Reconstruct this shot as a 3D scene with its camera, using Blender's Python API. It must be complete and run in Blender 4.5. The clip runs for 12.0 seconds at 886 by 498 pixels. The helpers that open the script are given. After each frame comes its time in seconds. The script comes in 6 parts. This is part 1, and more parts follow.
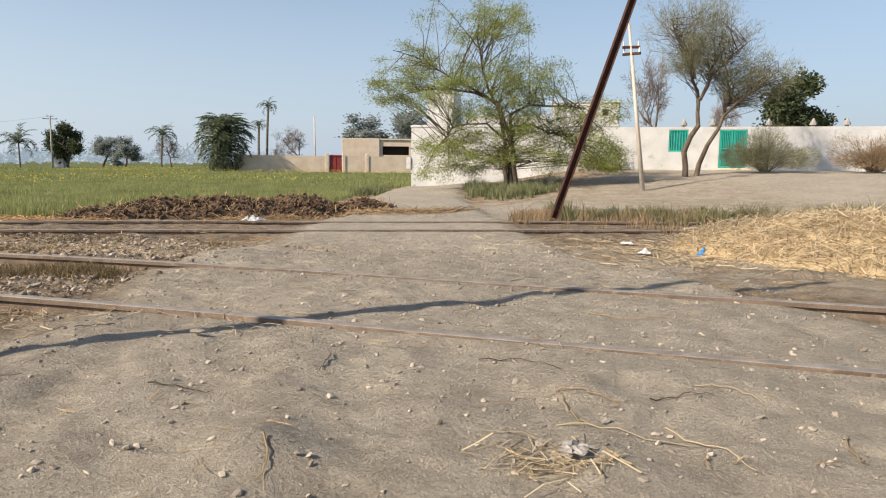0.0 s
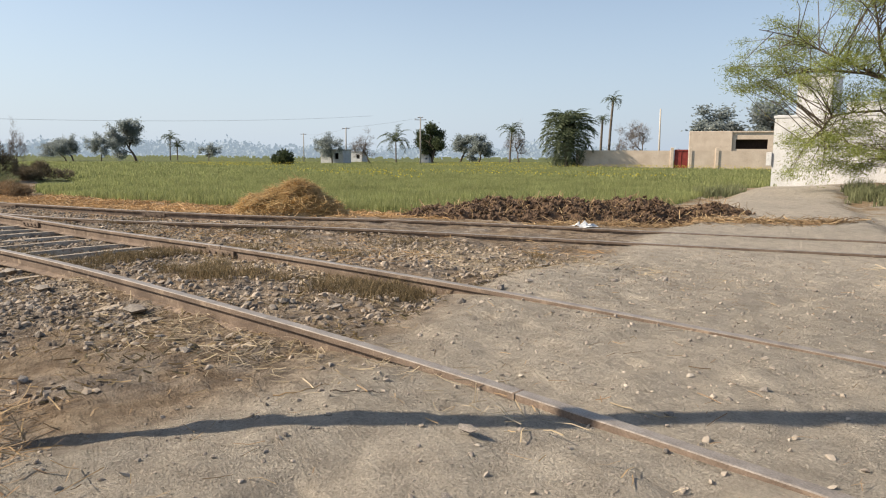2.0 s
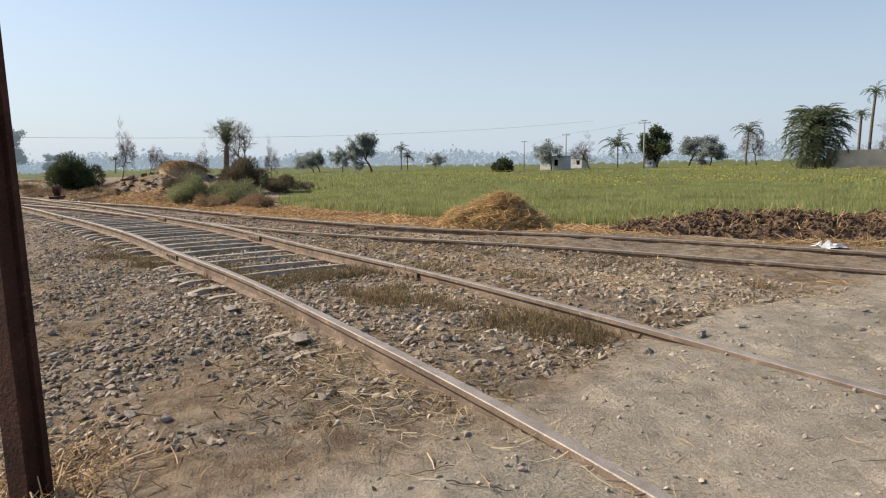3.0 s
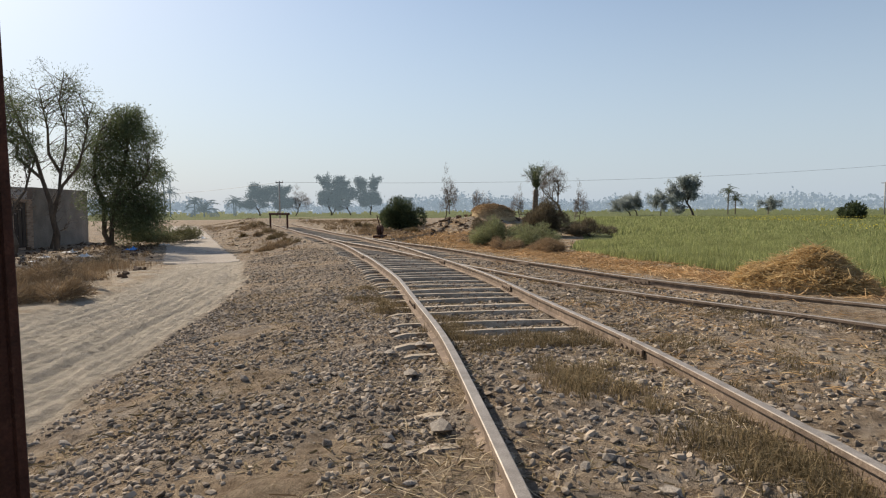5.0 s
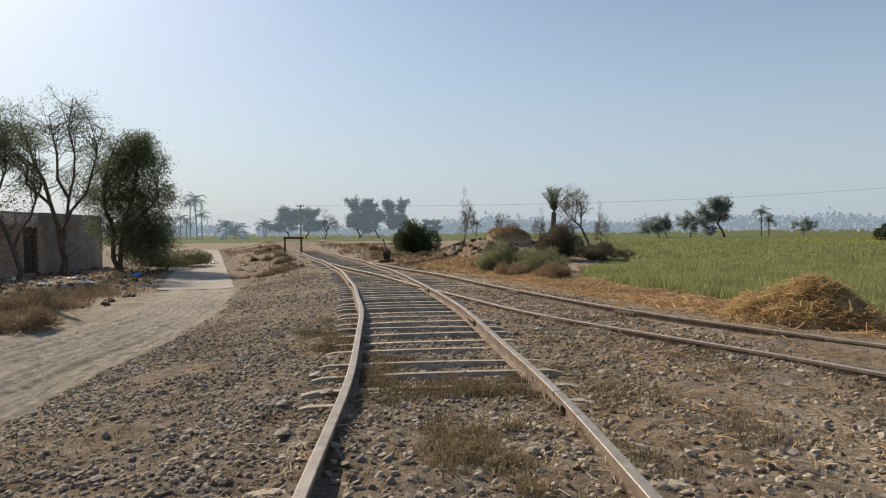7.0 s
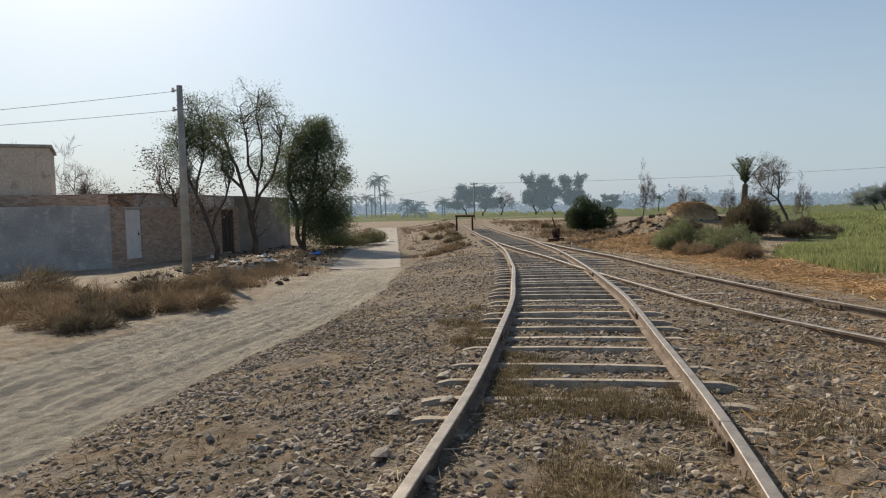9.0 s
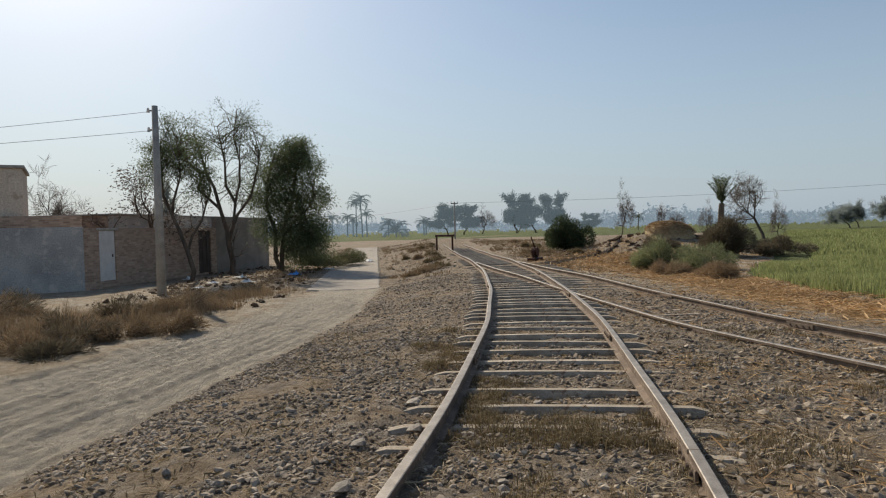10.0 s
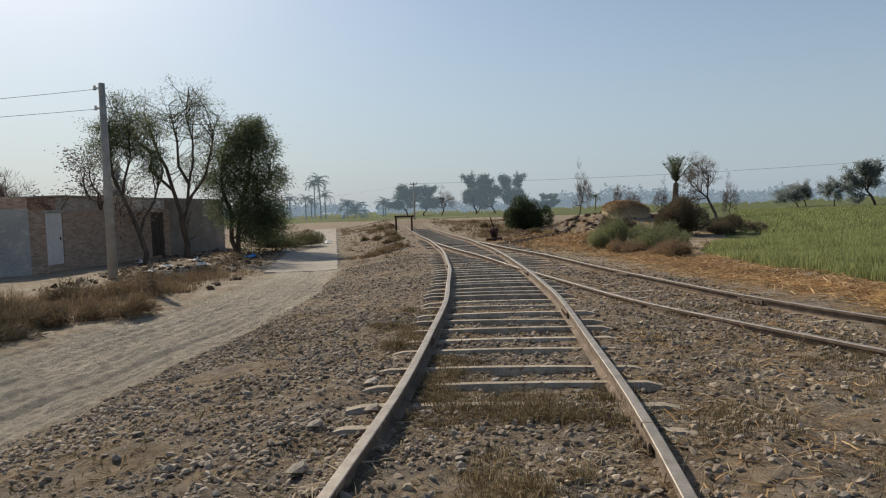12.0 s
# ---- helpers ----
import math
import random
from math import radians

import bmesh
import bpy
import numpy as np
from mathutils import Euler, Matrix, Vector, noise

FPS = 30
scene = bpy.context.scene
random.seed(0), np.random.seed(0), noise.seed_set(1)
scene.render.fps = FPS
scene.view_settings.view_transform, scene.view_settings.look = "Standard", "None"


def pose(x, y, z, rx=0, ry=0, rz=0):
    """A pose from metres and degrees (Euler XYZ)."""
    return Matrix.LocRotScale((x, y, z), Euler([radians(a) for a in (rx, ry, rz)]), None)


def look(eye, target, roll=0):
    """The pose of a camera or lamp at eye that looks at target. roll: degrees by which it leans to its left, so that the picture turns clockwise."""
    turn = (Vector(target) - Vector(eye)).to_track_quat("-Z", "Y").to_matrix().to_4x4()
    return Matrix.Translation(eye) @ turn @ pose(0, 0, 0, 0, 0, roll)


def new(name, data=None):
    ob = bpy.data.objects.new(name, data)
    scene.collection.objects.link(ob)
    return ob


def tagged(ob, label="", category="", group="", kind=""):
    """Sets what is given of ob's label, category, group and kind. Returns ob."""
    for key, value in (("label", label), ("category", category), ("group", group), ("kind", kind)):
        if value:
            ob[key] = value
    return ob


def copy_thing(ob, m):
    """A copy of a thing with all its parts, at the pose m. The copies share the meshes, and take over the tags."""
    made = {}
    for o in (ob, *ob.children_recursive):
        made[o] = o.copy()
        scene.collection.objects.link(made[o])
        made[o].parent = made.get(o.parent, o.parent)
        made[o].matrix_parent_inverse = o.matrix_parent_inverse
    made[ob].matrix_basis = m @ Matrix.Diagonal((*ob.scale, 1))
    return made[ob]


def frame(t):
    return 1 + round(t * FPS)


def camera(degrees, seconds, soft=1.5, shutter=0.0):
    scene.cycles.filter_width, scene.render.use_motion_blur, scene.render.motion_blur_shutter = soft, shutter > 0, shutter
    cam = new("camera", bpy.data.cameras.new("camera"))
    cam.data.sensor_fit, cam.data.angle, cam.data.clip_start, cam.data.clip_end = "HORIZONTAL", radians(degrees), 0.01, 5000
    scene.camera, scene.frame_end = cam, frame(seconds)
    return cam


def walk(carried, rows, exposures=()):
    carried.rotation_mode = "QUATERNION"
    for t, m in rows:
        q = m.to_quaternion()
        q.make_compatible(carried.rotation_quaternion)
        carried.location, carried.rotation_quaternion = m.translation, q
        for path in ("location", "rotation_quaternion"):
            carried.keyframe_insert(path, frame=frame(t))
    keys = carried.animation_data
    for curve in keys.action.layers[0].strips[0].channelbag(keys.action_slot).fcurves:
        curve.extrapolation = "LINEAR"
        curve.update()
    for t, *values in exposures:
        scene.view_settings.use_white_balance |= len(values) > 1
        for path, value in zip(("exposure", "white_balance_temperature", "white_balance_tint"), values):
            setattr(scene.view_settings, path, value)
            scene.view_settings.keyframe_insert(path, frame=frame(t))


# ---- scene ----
cam = camera(65.8, 12.0, soft=1.15)
PATH = [
    (0, (0.443, 2.587, 1.107), (-0.535, 4.315, 0.863), 0.6),
    (0.5, (0.285, 2.875, 1.134), (-0.869, 4.484, 0.851), 1.0),
    (1, (0.015, 3.137, 1.174), (-1.158, 4.741, 0.947), 0.7),
    (1.5, (-0.226, 3.465, 1.194), (-1.587, 4.913, 0.968), 0.3),
    (2, (-0.508, 3.715, 1.218), (-2.177, 4.784, 0.95), 0.4),
    (2.5, (-0.759, 4.022, 1.263), (-2.587, 4.775, 0.959), -0.3),
    (3, (-0.955, 4.305, 1.331), (-2.879, 4.794, 1.083), -0.9),
    (3.5, (-1.232, 4.587, 1.376), (-3.209, 4.875, 1.289), -0.5),
    (3.7, (-1.312, 4.679, 1.368), (-3.301, 4.877, 1.301), -0.7),
    (5.3, (-2.052, 5.539, 1.433), (-3.988, 5.052, 1.307), -0.5),
    (5.5, (-2.121, 5.647, 1.453), (-4.05, 5.133, 1.325), -0.7),
    (6, (-2.403, 5.851, 1.454), (-4.323, 5.303, 1.328), -0.7),
    (6.5, (-2.687, 6.06, 1.464), (-4.621, 5.557, 1.37), -0.9),
    (7, (-2.906, 6.299, 1.483), (-4.842, 5.798, 1.433), -0.6),
    (7.5, (-3.208, 6.342, 1.48), (-5.105, 5.712, 1.416), -0.6),
    (7.7, (-3.33, 6.349, 1.49), (-5.204, 5.655, 1.422), -0.6),
    (9.3, (-3.968, 6.364, 1.558), (-5.702, 5.373, 1.445), -1.5),
    (9.5, (-4.002, 6.381, 1.564), (-5.753, 5.42, 1.467), -1.7),
    (10, (-4.036, 6.423, 1.589), (-5.806, 5.492, 1.533), -1.6),
    (10.5, (-4.052, 6.431, 1.584), (-5.824, 5.506, 1.529), -1.5),
    (11, (-4.076, 6.42, 1.583), (-5.828, 5.458, 1.513), -1.6),
    (11.5, (-4.069, 6.418, 1.58), (-5.823, 5.461, 1.489), -1.8),
    (12, (-4.086, 6.425, 1.565), (-5.904, 5.599, 1.45), -1.9),
]
EXPOSURES = [(0.0, 0.31, 6850, 12), (2.5, 0.35, 6850, 12), (3.5, 0.17, 6750, 12), (5.5, 0.06, 6900, 11), (7.5, -0.08, 6800, 10), (9.5, -0.15, 6700, 8), (10.3, -0.28, 6700, 8), (12.0, -0.28, 6700, 8)]
walk(cam, [(t, look(eye, target, roll)) for t, eye, target, roll in PATH], EXPOSURES)

# ---- world, sun and exposure ----
SUN_EL, SUN_AZ = radians(36), radians(211.5)
world = bpy.data.worlds.new("sky")
scene.world = world
world.use_nodes = True
wn = world.node_tree.nodes
sky = wn.new("ShaderNodeTexSky")
sky.sky_type, sky.sun_disc = "NISHITA", False
sky.sun_elevation, sky.sun_rotation = SUN_EL, SUN_AZ
sky.air_density, sky.dust_density, sky.ozone_density = 1.0, 0.9, 1.5
wn["Background"].inputs["Strength"].default_value = 0.122
# winter haze: paler and greyer towards the horizon
tc_, sep_, ramp_, mix_ = wn.new("ShaderNodeTexCoord"), wn.new("ShaderNodeSeparateXYZ"), wn.new("ShaderNodeValToRGB"), wn.new("ShaderNodeMix")
wl = world.node_tree.links
wl.new(tc_.outputs["Generated"], sep_.inputs["Vector"])
wl.new(sep_.outputs["Z"], ramp_.inputs["Fac"])
ramp_.color_ramp.elements[0].position, ramp_.color_ramp.elements[0].color = 0.0, (0.88, 0.88, 0.88, 1)
ramp_.color_ramp.elements[1].position, ramp_.color_ramp.elements[1].color = 0.33, (0.1, 0.1, 0.1, 1)
mix_.data_type = "RGBA"
mix_.inputs["B"].default_value = (3.75, 4.65, 5.75, 1)
wl.new(ramp_.outputs["Color"], mix_.inputs["Factor"])
wl.new(sky.outputs["Color"], mix_.inputs["A"])
wl.new(mix_.outputs["Result"], wn["Background"].inputs["Color"])
# the haze scatters less light on the side away from the sun
dot_, far_, tone_ = wn.new("ShaderNodeVectorMath"), wn.new("ShaderNodeMapRange"), wn.new("ShaderNodeMix")
dot_.operation = "DOT_PRODUCT"
dot_.inputs[1].default_value = (math.sin(SUN_AZ), math.cos(SUN_AZ), 0.0)
wl.new(tc_.outputs["Generated"], dot_.inputs[0])
wl.new(dot_.outputs["Value"], far_.inputs["Value"])
far_.inputs["From Min"].default_value, far_.inputs["From Max"].default_value = -0.9, 0.1
tone_.data_type = "RGBA"
tone_.inputs["A"].default_value, tone_.inputs["B"].default_value = (2.55, 3.35, 4.6, 1), (3.75, 4.65, 5.75, 1)
wl.new(far_.outputs["Result"], tone_.inputs["Factor"])
wl.new(tone_.outputs["Result"], mix_.inputs["B"])

sun = new("sun", bpy.data.lights.new("sun", "SUN"))
sun.data.energy, sun.data.angle, sun.data.color = 5.7, radians(0.6), (1.0, 0.905, 0.76)
sun_way = Vector((math.sin(SUN_AZ) * math.cos(SUN_EL), math.cos(SUN_AZ) * math.cos(SUN_EL), math.sin(SUN_EL)))
sun.matrix_world = look(sun_way * 60, (0, 0, 0))

# ---- materials ----
def mat(name, c1, c2, scale=3.0, rough=0.85, bump=0.3, fine=40.0, metal=0.0, wear=None, wear_at=0.6, rand=0.0, spec=0.3, stretch=(1, 1, 1), depth=0.02):
    m = bpy.data.materials.new(name)
    m.use_nodes = True
    n, l = m.node_tree.nodes, m.node_tree.links
    b = n["Principled BSDF"]
    b.inputs["Roughness"].default_value, b.inputs["Metallic"].default_value = rough, metal
    b.inputs["Specular IOR Level"].default_value = spec
    tc, mp = n.new("ShaderNodeTexCoord"), n.new("ShaderNodeMapping")
    mp.inputs["Scale"].default_value = stretch
    l.new(tc.outputs["Object"], mp.inputs["Vector"])
    big, small = n.new("ShaderNodeTexNoise"), n.new("ShaderNodeTexNoise")
    for q, s, d in ((big, scale, 5), (small, fine, 4)):
        q.inputs["Scale"].default_value, q.inputs["Detail"].default_value = s, d
        l.new(mp.outputs["Vector"], q.inputs["Vector"])
    ramp = n.new("ShaderNodeValToRGB")
    ramp.color_ramp.elements[0].position, ramp.color_ramp.elements[1].position = 0.34, 0.66
    ramp.color_ramp.elements[0].color, ramp.color_ramp.elements[1].color = (*c1, 1), (*c2, 1)
    l.new(big.outputs["Fac"], ramp.inputs["Fac"])
    col = ramp.outputs["Color"]
    grain = n.new("ShaderNodeMapRange")
    grain.inputs["From Min"].default_value, grain.inputs["From Max"].default_value = 0.25, 0.75
    grain.inputs["To Min"].default_value, grain.inputs["To Max"].default_value = 0.72, 1.25
    l.new(small.outputs["Fac"], grain.inputs["Value"])
    hsv = n.new("ShaderNodeHueSaturation")
    l.new(col, hsv.inputs["Color"])
    l.new(grain.outputs["Result"], hsv.inputs["Value"])
    col = hsv.outputs["Color"]
    if rand:
        oi, mr, h2 = n.new("ShaderNodeObjectInfo"), n.new("ShaderNodeMapRange"), n.new("ShaderNodeHueSaturation")
        mr.inputs["To Min"].default_value, mr.inputs["To Max"].default_value = 1 - rand, 1 + rand
        l.new(oi.outputs["Random"], mr.inputs["Value"])
        l.new(mr.outputs["Result"], h2.inputs["Value"])
        l.new(col, h2.inputs["Color"])
        col = h2.outputs["Color"]
    if wear:
        w, wr, mx = n.new("ShaderNodeTexNoise"), n.new("ShaderNodeValToRGB"), n.new("ShaderNodeMix")
        w.inputs["Scale"].default_value, w.inputs["Detail"].default_value, w.inputs["Roughness"].default_value = scale * 2.3, 8, 0.65
        wr.color_ramp.elements[0].position, wr.color_ramp.elements[1].position = wear_at - 0.05, wear_at + 0.05
        l.new(mp.outputs["Vector"], w.inputs["Vector"])
        l.new(w.outputs["Fac"], wr.inputs["Fac"])
        mx.data_type = "RGBA"
        mx.inputs["B"].default_value = (*wear, 1)
        l.new(wr.outputs["Color"], mx.inputs["Factor"])
        l.new(col, mx.inputs["A"])
        col = mx.outputs["Result"]
    l.new(col, b.inputs["Base Color"])
    if bump:
        bp = n.new("ShaderNodeBump")
        bp.inputs["Strength"].default_value, bp.inputs["Distance"].default_value = bump, depth
        l.new(small.outputs["Fac"], bp.inputs["Height"])
        l.new(bp.outputs["Normal"], b.inputs["Normal"])
    return m


def leafy(name, c1, c2, rough=0.65, light=0.25):
    """Foliage, straw and stalks: colour by island, and some light through them."""
    m = bpy.data.materials.new(name)
    m.use_nodes = True
    n, l = m.node_tree.nodes, m.node_tree.links
    b = n["Principled BSDF"]
    b.inputs["Roughness"].default_value, b.inputs["Specular IOR Level"].default_value = rough, 0.2
    g, ramp = n.new("ShaderNodeNewGeometry"), n.new("ShaderNodeValToRGB")
    ramp.color_ramp.elements[0].color, ramp.color_ramp.elements[1].color = (*c1, 1), (*c2, 1)
    l.new(g.outputs["Random Per Island"], ramp.inputs["Fac"])
    tc, nz, hsv, mr = n.new("ShaderNodeTexCoord"), n.new("ShaderNodeTexNoise"), n.new("ShaderNodeHueSaturation"), n.new("ShaderNodeMapRange")
    nz.inputs["Scale"].default_value = 0.6
    l.new(tc.outputs["Object"], nz.inputs["Vector"])
    l.new(nz.outputs["Fac"], mr.inputs["Value"])
    mr.inputs["From Min"].default_value, mr.inputs["From Max"].default_value = 0.3, 0.7
    mr.inputs["To Min"].default_value, mr.inputs["To Max"].default_value = 0.75, 1.2
    l.new(mr.outputs["Result"], hsv.inputs["Value"])
    l.new(ramp.outputs["Color"], hsv.inputs["Color"])
    l.new(hsv.outputs["Color"], b.inputs["Base Color"])
    if light:
        t, mx = n.new("ShaderNodeBsdfTranslucent"), n.new("ShaderNodeMixShader")
        mx.inputs["Fac"].default_value = light
        l.new(hsv.outputs["Color"], t.inputs["Color"])
        l.new(b.outputs["BSDF"], mx.inputs[1])
        l.new(t.outputs["BSDF"], mx.inputs[2])
        l.new(mx.outputs["Shader"], n["Material Output"].inputs["Surface"])
    return m


def ground_mat():
    m = bpy.data.materials.new("earth")
    m.use_nodes = True
    n, l = m.node_tree.nodes, m.node_tree.links
    b = n["Principled BSDF"]
    b.inputs["Roughness"].default_value, b.inputs["Specular IOR Level"].default_value = 0.95, 0.15
    tc, at, sep = n.new("ShaderNodeTexCoord"), n.new("ShaderNodeAttribute"), n.new("ShaderNodeSeparateColor")
    at.attribute_name = "zone"
    l.new(at.outputs["Color"], sep.inputs["Color"])

    def noise_at(scale, detail=6, rough=0.6):
        q = n.new("ShaderNodeTexNoise")
        q.inputs["Scale"].default_value, q.inputs["Detail"].default_value, q.inputs["Roughness"].default_value = scale, detail, rough
        l.new(tc.outputs["Object"], q.inputs["Vector"])
        return q.outputs["Fac"]

    def ramp_of(fac, c1, c2, p1=0.35, p2=0.65):
        r = n.new("ShaderNodeValToRGB")
        r.color_ramp.elements[0].position, r.color_ramp.elements[1].position = p1, p2
        r.color_ramp.elements[0].color, r.color_ramp.elements[1].color = (*c1, 1), (*c2, 1)
        l.new(fac, r.inputs["Fac"])
        return r.outputs["Color"]

    def mix(fac, a, c, kind="MIX"):
        x = n.new("ShaderNodeMix")
        x.data_type, x.blend_type = "RGBA", kind
        if isinstance(fac, float):
            x.inputs["Factor"].default_value = fac
        else:
            l.new(fac, x.inputs["Factor"])
        l.new(a, x.inputs["A"])
        l.new(c, x.inputs["B"])
        return x.outputs["Result"]

    broad, mid, fine = noise_at(0.55), noise_at(6.0, 8, 0.7), noise_at(70.0, 5, 0.7)
    dirt = ramp_of(mid, (0.405, 0.35, 0.28), (0.58, 0.512, 0.415))
    gravel = ramp_of(mid, (0.2, 0.166, 0.134), (0.42, 0.36, 0.295), 0.4, 0.62)
    dust = ramp_of(mid, (0.43, 0.378, 0.308), (0.6, 0.535, 0.44))
    litter = ramp_of(mid, (0.25, 0.165, 0.09), (0.42, 0.3, 0.175), 0.4, 0.6)
    soil = ramp_of(mid, (0.1, 0.12, 0.045), (0.16, 0.18, 0.075))
    col = mix(sep.outputs["Red"], dirt, gravel)
    col = mix(sep.outputs["Green"], col, dust)
    lit_mask = n.new("ShaderNodeMath")
    lit_mask.operation = "MULTIPLY"
    l.new(sep.outputs["Blue"], lit_mask.inputs[0])
    r = n.new("ShaderNodeMapRange")
    r.inputs["From Min"].default_value, r.inputs["From Max"].default_value = 0.38, 0.56
    l.new(noise_at(1.7, 7, 0.65), r.inputs["Value"])
    l.new(r.outputs["Result"], lit_mask.inputs[1])
    col = mix(lit_mask.outputs["Value"], col, litter)
    col = mix(at.outputs["Alpha"], soil, col)
    col = mix(0.5, col, ramp_of(broad, (0.8, 0.8, 0.8), (1.12, 1.1, 1.08)), "MULTIPLY")
    col = mix(0.55, col, ramp_of(fine, (0.62, 0.62, 0.62), (1.25, 1.24, 1.22)), "MULTIPLY")
    l.new(col, b.inputs["Base Color"])
    mp = n.new("ShaderNodeMapping")
    mp.inputs["Rotation"].default_value, mp.inputs["Scale"].default_value = (0, 0, radians(-38)), (1.0, 4.5, 1.0)
    l.new(tc.outputs["Object"], mp.inputs["Vector"])
    rip = n.new("ShaderNodeTexNoise")
    rip.inputs["Scale"].default_value, rip.inputs["Detail"].default_value, rip.inputs["Roughness"].default_value = 3.0, 8, 0.66
    l.new(mp.outputs["Vector"], rip.inputs["Vector"])
    b0 = n.new("ShaderNodeBump")
    b0.inputs["Strength"].default_value, b0.inputs["Distance"].default_value = 1.0, 0.2
    l.new(rip.outputs["Fac"], b0.inputs["Height"])
    b1, b2 = n.new("ShaderNodeBump"), n.new("ShaderNodeBump")
    l.new(b0.outputs["Normal"], b1.inputs["Normal"])
    b1.inputs["Strength"].default_value, b1.inputs["Distance"].default_value = 1.0, 0.07
    b2.inputs["Strength"].default_value, b2.inputs["Distance"].default_value = 0.9, 0.012
    l.new(mid, b1.inputs["Height"])
    l.new(fine, b2.inputs["Height"])
    l.new(b1.outputs["Normal"], b2.inputs["Normal"])
    l.new(b2.outputs["Normal"], b.inputs["Normal"])
    return m


EARTH = ground_mat()
RUST = mat("rusty_steel", (0.13, 0.095, 0.072), (0.22, 0.165, 0.125), 4, 0.85, 0.3, 90, 0.15, wear=(0.3, 0.23, 0.17), wear_at=0.6)
RAILHEAD = mat("worn_rail_head", (0.24, 0.205, 0.172), (0.36, 0.315, 0.27), 8, 0.5, 0.12, 120, 0.35, wear=(0.24, 0.185, 0.14), wear_at=0.68)
IRON = mat("dark_rusty_iron", (0.045, 0.02, 0.014), (0.085, 0.035, 0.024), 5, 0.75, 0.35, 80, 0.3, wear=(0.12, 0.06, 0.04), wear_at=0.64)
SLEEPER = mat("dusty_pressed_steel", (0.31, 0.26, 0.2), (0.47, 0.4, 0.315), 5, 0.9, 0.3, 60, 0.1, wear=(0.2, 0.13, 0.09), wear_at=0.6, rand=0.15)
STONE = leafy("ballast_stone", (0.12, 0.095, 0.074), (0.46, 0.38, 0.295), 0.95, 0)
PEBBLE = leafy("pale_pebble", (0.22, 0.185, 0.15), (0.43, 0.37, 0.3), 0.9, 0)
WEED = leafy("brown_weeds", (0.1, 0.08, 0.042), (0.3, 0.22, 0.12), 0.8, 0.2)
STRAW = leafy("straw", (0.36, 0.28, 0.17), (0.61, 0.5, 0.345), 0.65, 0.2)
ORANGESTRAW = leafy("fresh_straw", (0.34, 0.2, 0.09), (0.57, 0.38, 0.19), 0.65, 0.2)
DULLSTRAW = leafy("weathered_straw", (0.24, 0.15, 0.08), (0.46, 0.33, 0.18), 0.7, 0.15)
GOLDSTRAW = leafy("golden_straw", (0.38, 0.25, 0.105), (0.72, 0.53, 0.28), 0.65, 0.35)
HAYCORE = mat("packed_straw", (0.35, 0.252, 0.14), (0.55, 0.42, 0.25), 6, 0.9, 0.9, 45, depth=0.05)
DUNG = mat("damp_dung", (0.075, 0.047, 0.031), (0.155, 0.1, 0.063), 4, 0.9, 1.0, 18, wear=(0.22, 0.15, 0.08), wear_at=0.66, depth=0.06)
WHEAT = leafy("wheat_blades", (0.18, 0.21, 0.075), (0.4, 0.41, 0.18), 0.6, 0.45)
MUSTARD = leafy("mustard_bloom", (0.55, 0.45, 0.05), (0.68, 0.6, 0.12), 0.7, 0.3)
DRYGRASS = leafy("dry_grass", (0.2, 0.135, 0.08), (0.38, 0.28, 0.17), 0.75, 0.2)
THORNLEAF = leafy("thorn_twigs", (0.17, 0.17, 0.1), (0.3, 0.29, 0.18), 0.7, 0.3)
GREYGRASS = leafy("grey_green_scrub", (0.1, 0.105, 0.05), (0.24, 0.22, 0.12), 0.75, 0.2)
ACACIA = leafy("acacia_leaves", (0.17, 0.21, 0.05), (0.34, 0.37, 0.12), 0.6, 0.4)
DARKLEAF = leafy("dark_leaves", (0.045, 0.06, 0.03), (0.11, 0.135, 0.065), 0.75, 0.25)
WILLOWLEAF = leafy("eucalyptus_leaves", (0.085, 0.11, 0.05), (0.19, 0.22, 0.11), 0.55, 0.35)
# far foliage: distance haze is put into this pale grey-green base colour
DUSTYHAZELEAF = leafy("dusty_haze_leaves", (0.22, 0.25, 0.24), (0.33, 0.365, 0.345), 0.95, 0.6)
BROWNTWIG = leafy("brown_twigs", (0.14, 0.11, 0.09), (0.26, 0.21, 0.17), 0.8, 0.1)
PALMLEAF = leafy("palm_fronds", (0.065, 0.085, 0.045), (0.15, 0.175, 0.1), 0.5, 0.3)
BUSHLEAF = leafy("scrub_leaves", (0.14, 0.155, 0.075), (0.29, 0.3, 0.16), 0.7, 0.35)
BROWNBUSH = leafy("brown_scrub", (0.1, 0.082, 0.055), (0.21, 0.17, 0.11), 0.7, 0.2)
BARK = mat("bark", (0.07, 0.053, 0.04), (0.15, 0.115, 0.085), 6, 0.9, 0.8, 40, stretch=(1, 1, 0.25), depth=0.03)
PALMBARK = mat("palm_bark", (0.11, 0.085, 0.065), (0.2, 0.16, 0.12), 5, 0.95, 0.9, 30, stretch=(1, 1, 2.5), depth=0.04)
LIME = mat("whitewash", (0.46, 0.46, 0.455), (0.57, 0.57, 0.565), 1.2, 0.9, 0.3, 25, wear=(0.37, 0.35, 0.32), wear_at=0.63)
TEAL = mat("teal_paint", (0.02, 0.33, 0.27), (0.03, 0.43, 0.35), 3, 0.5, 0.15, 60)
TEALDARK = mat("dark_teal_paint", (0.012, 0.17, 0.15), (0.018, 0.22, 0.19), 3, 0.5, 0.15, 60)
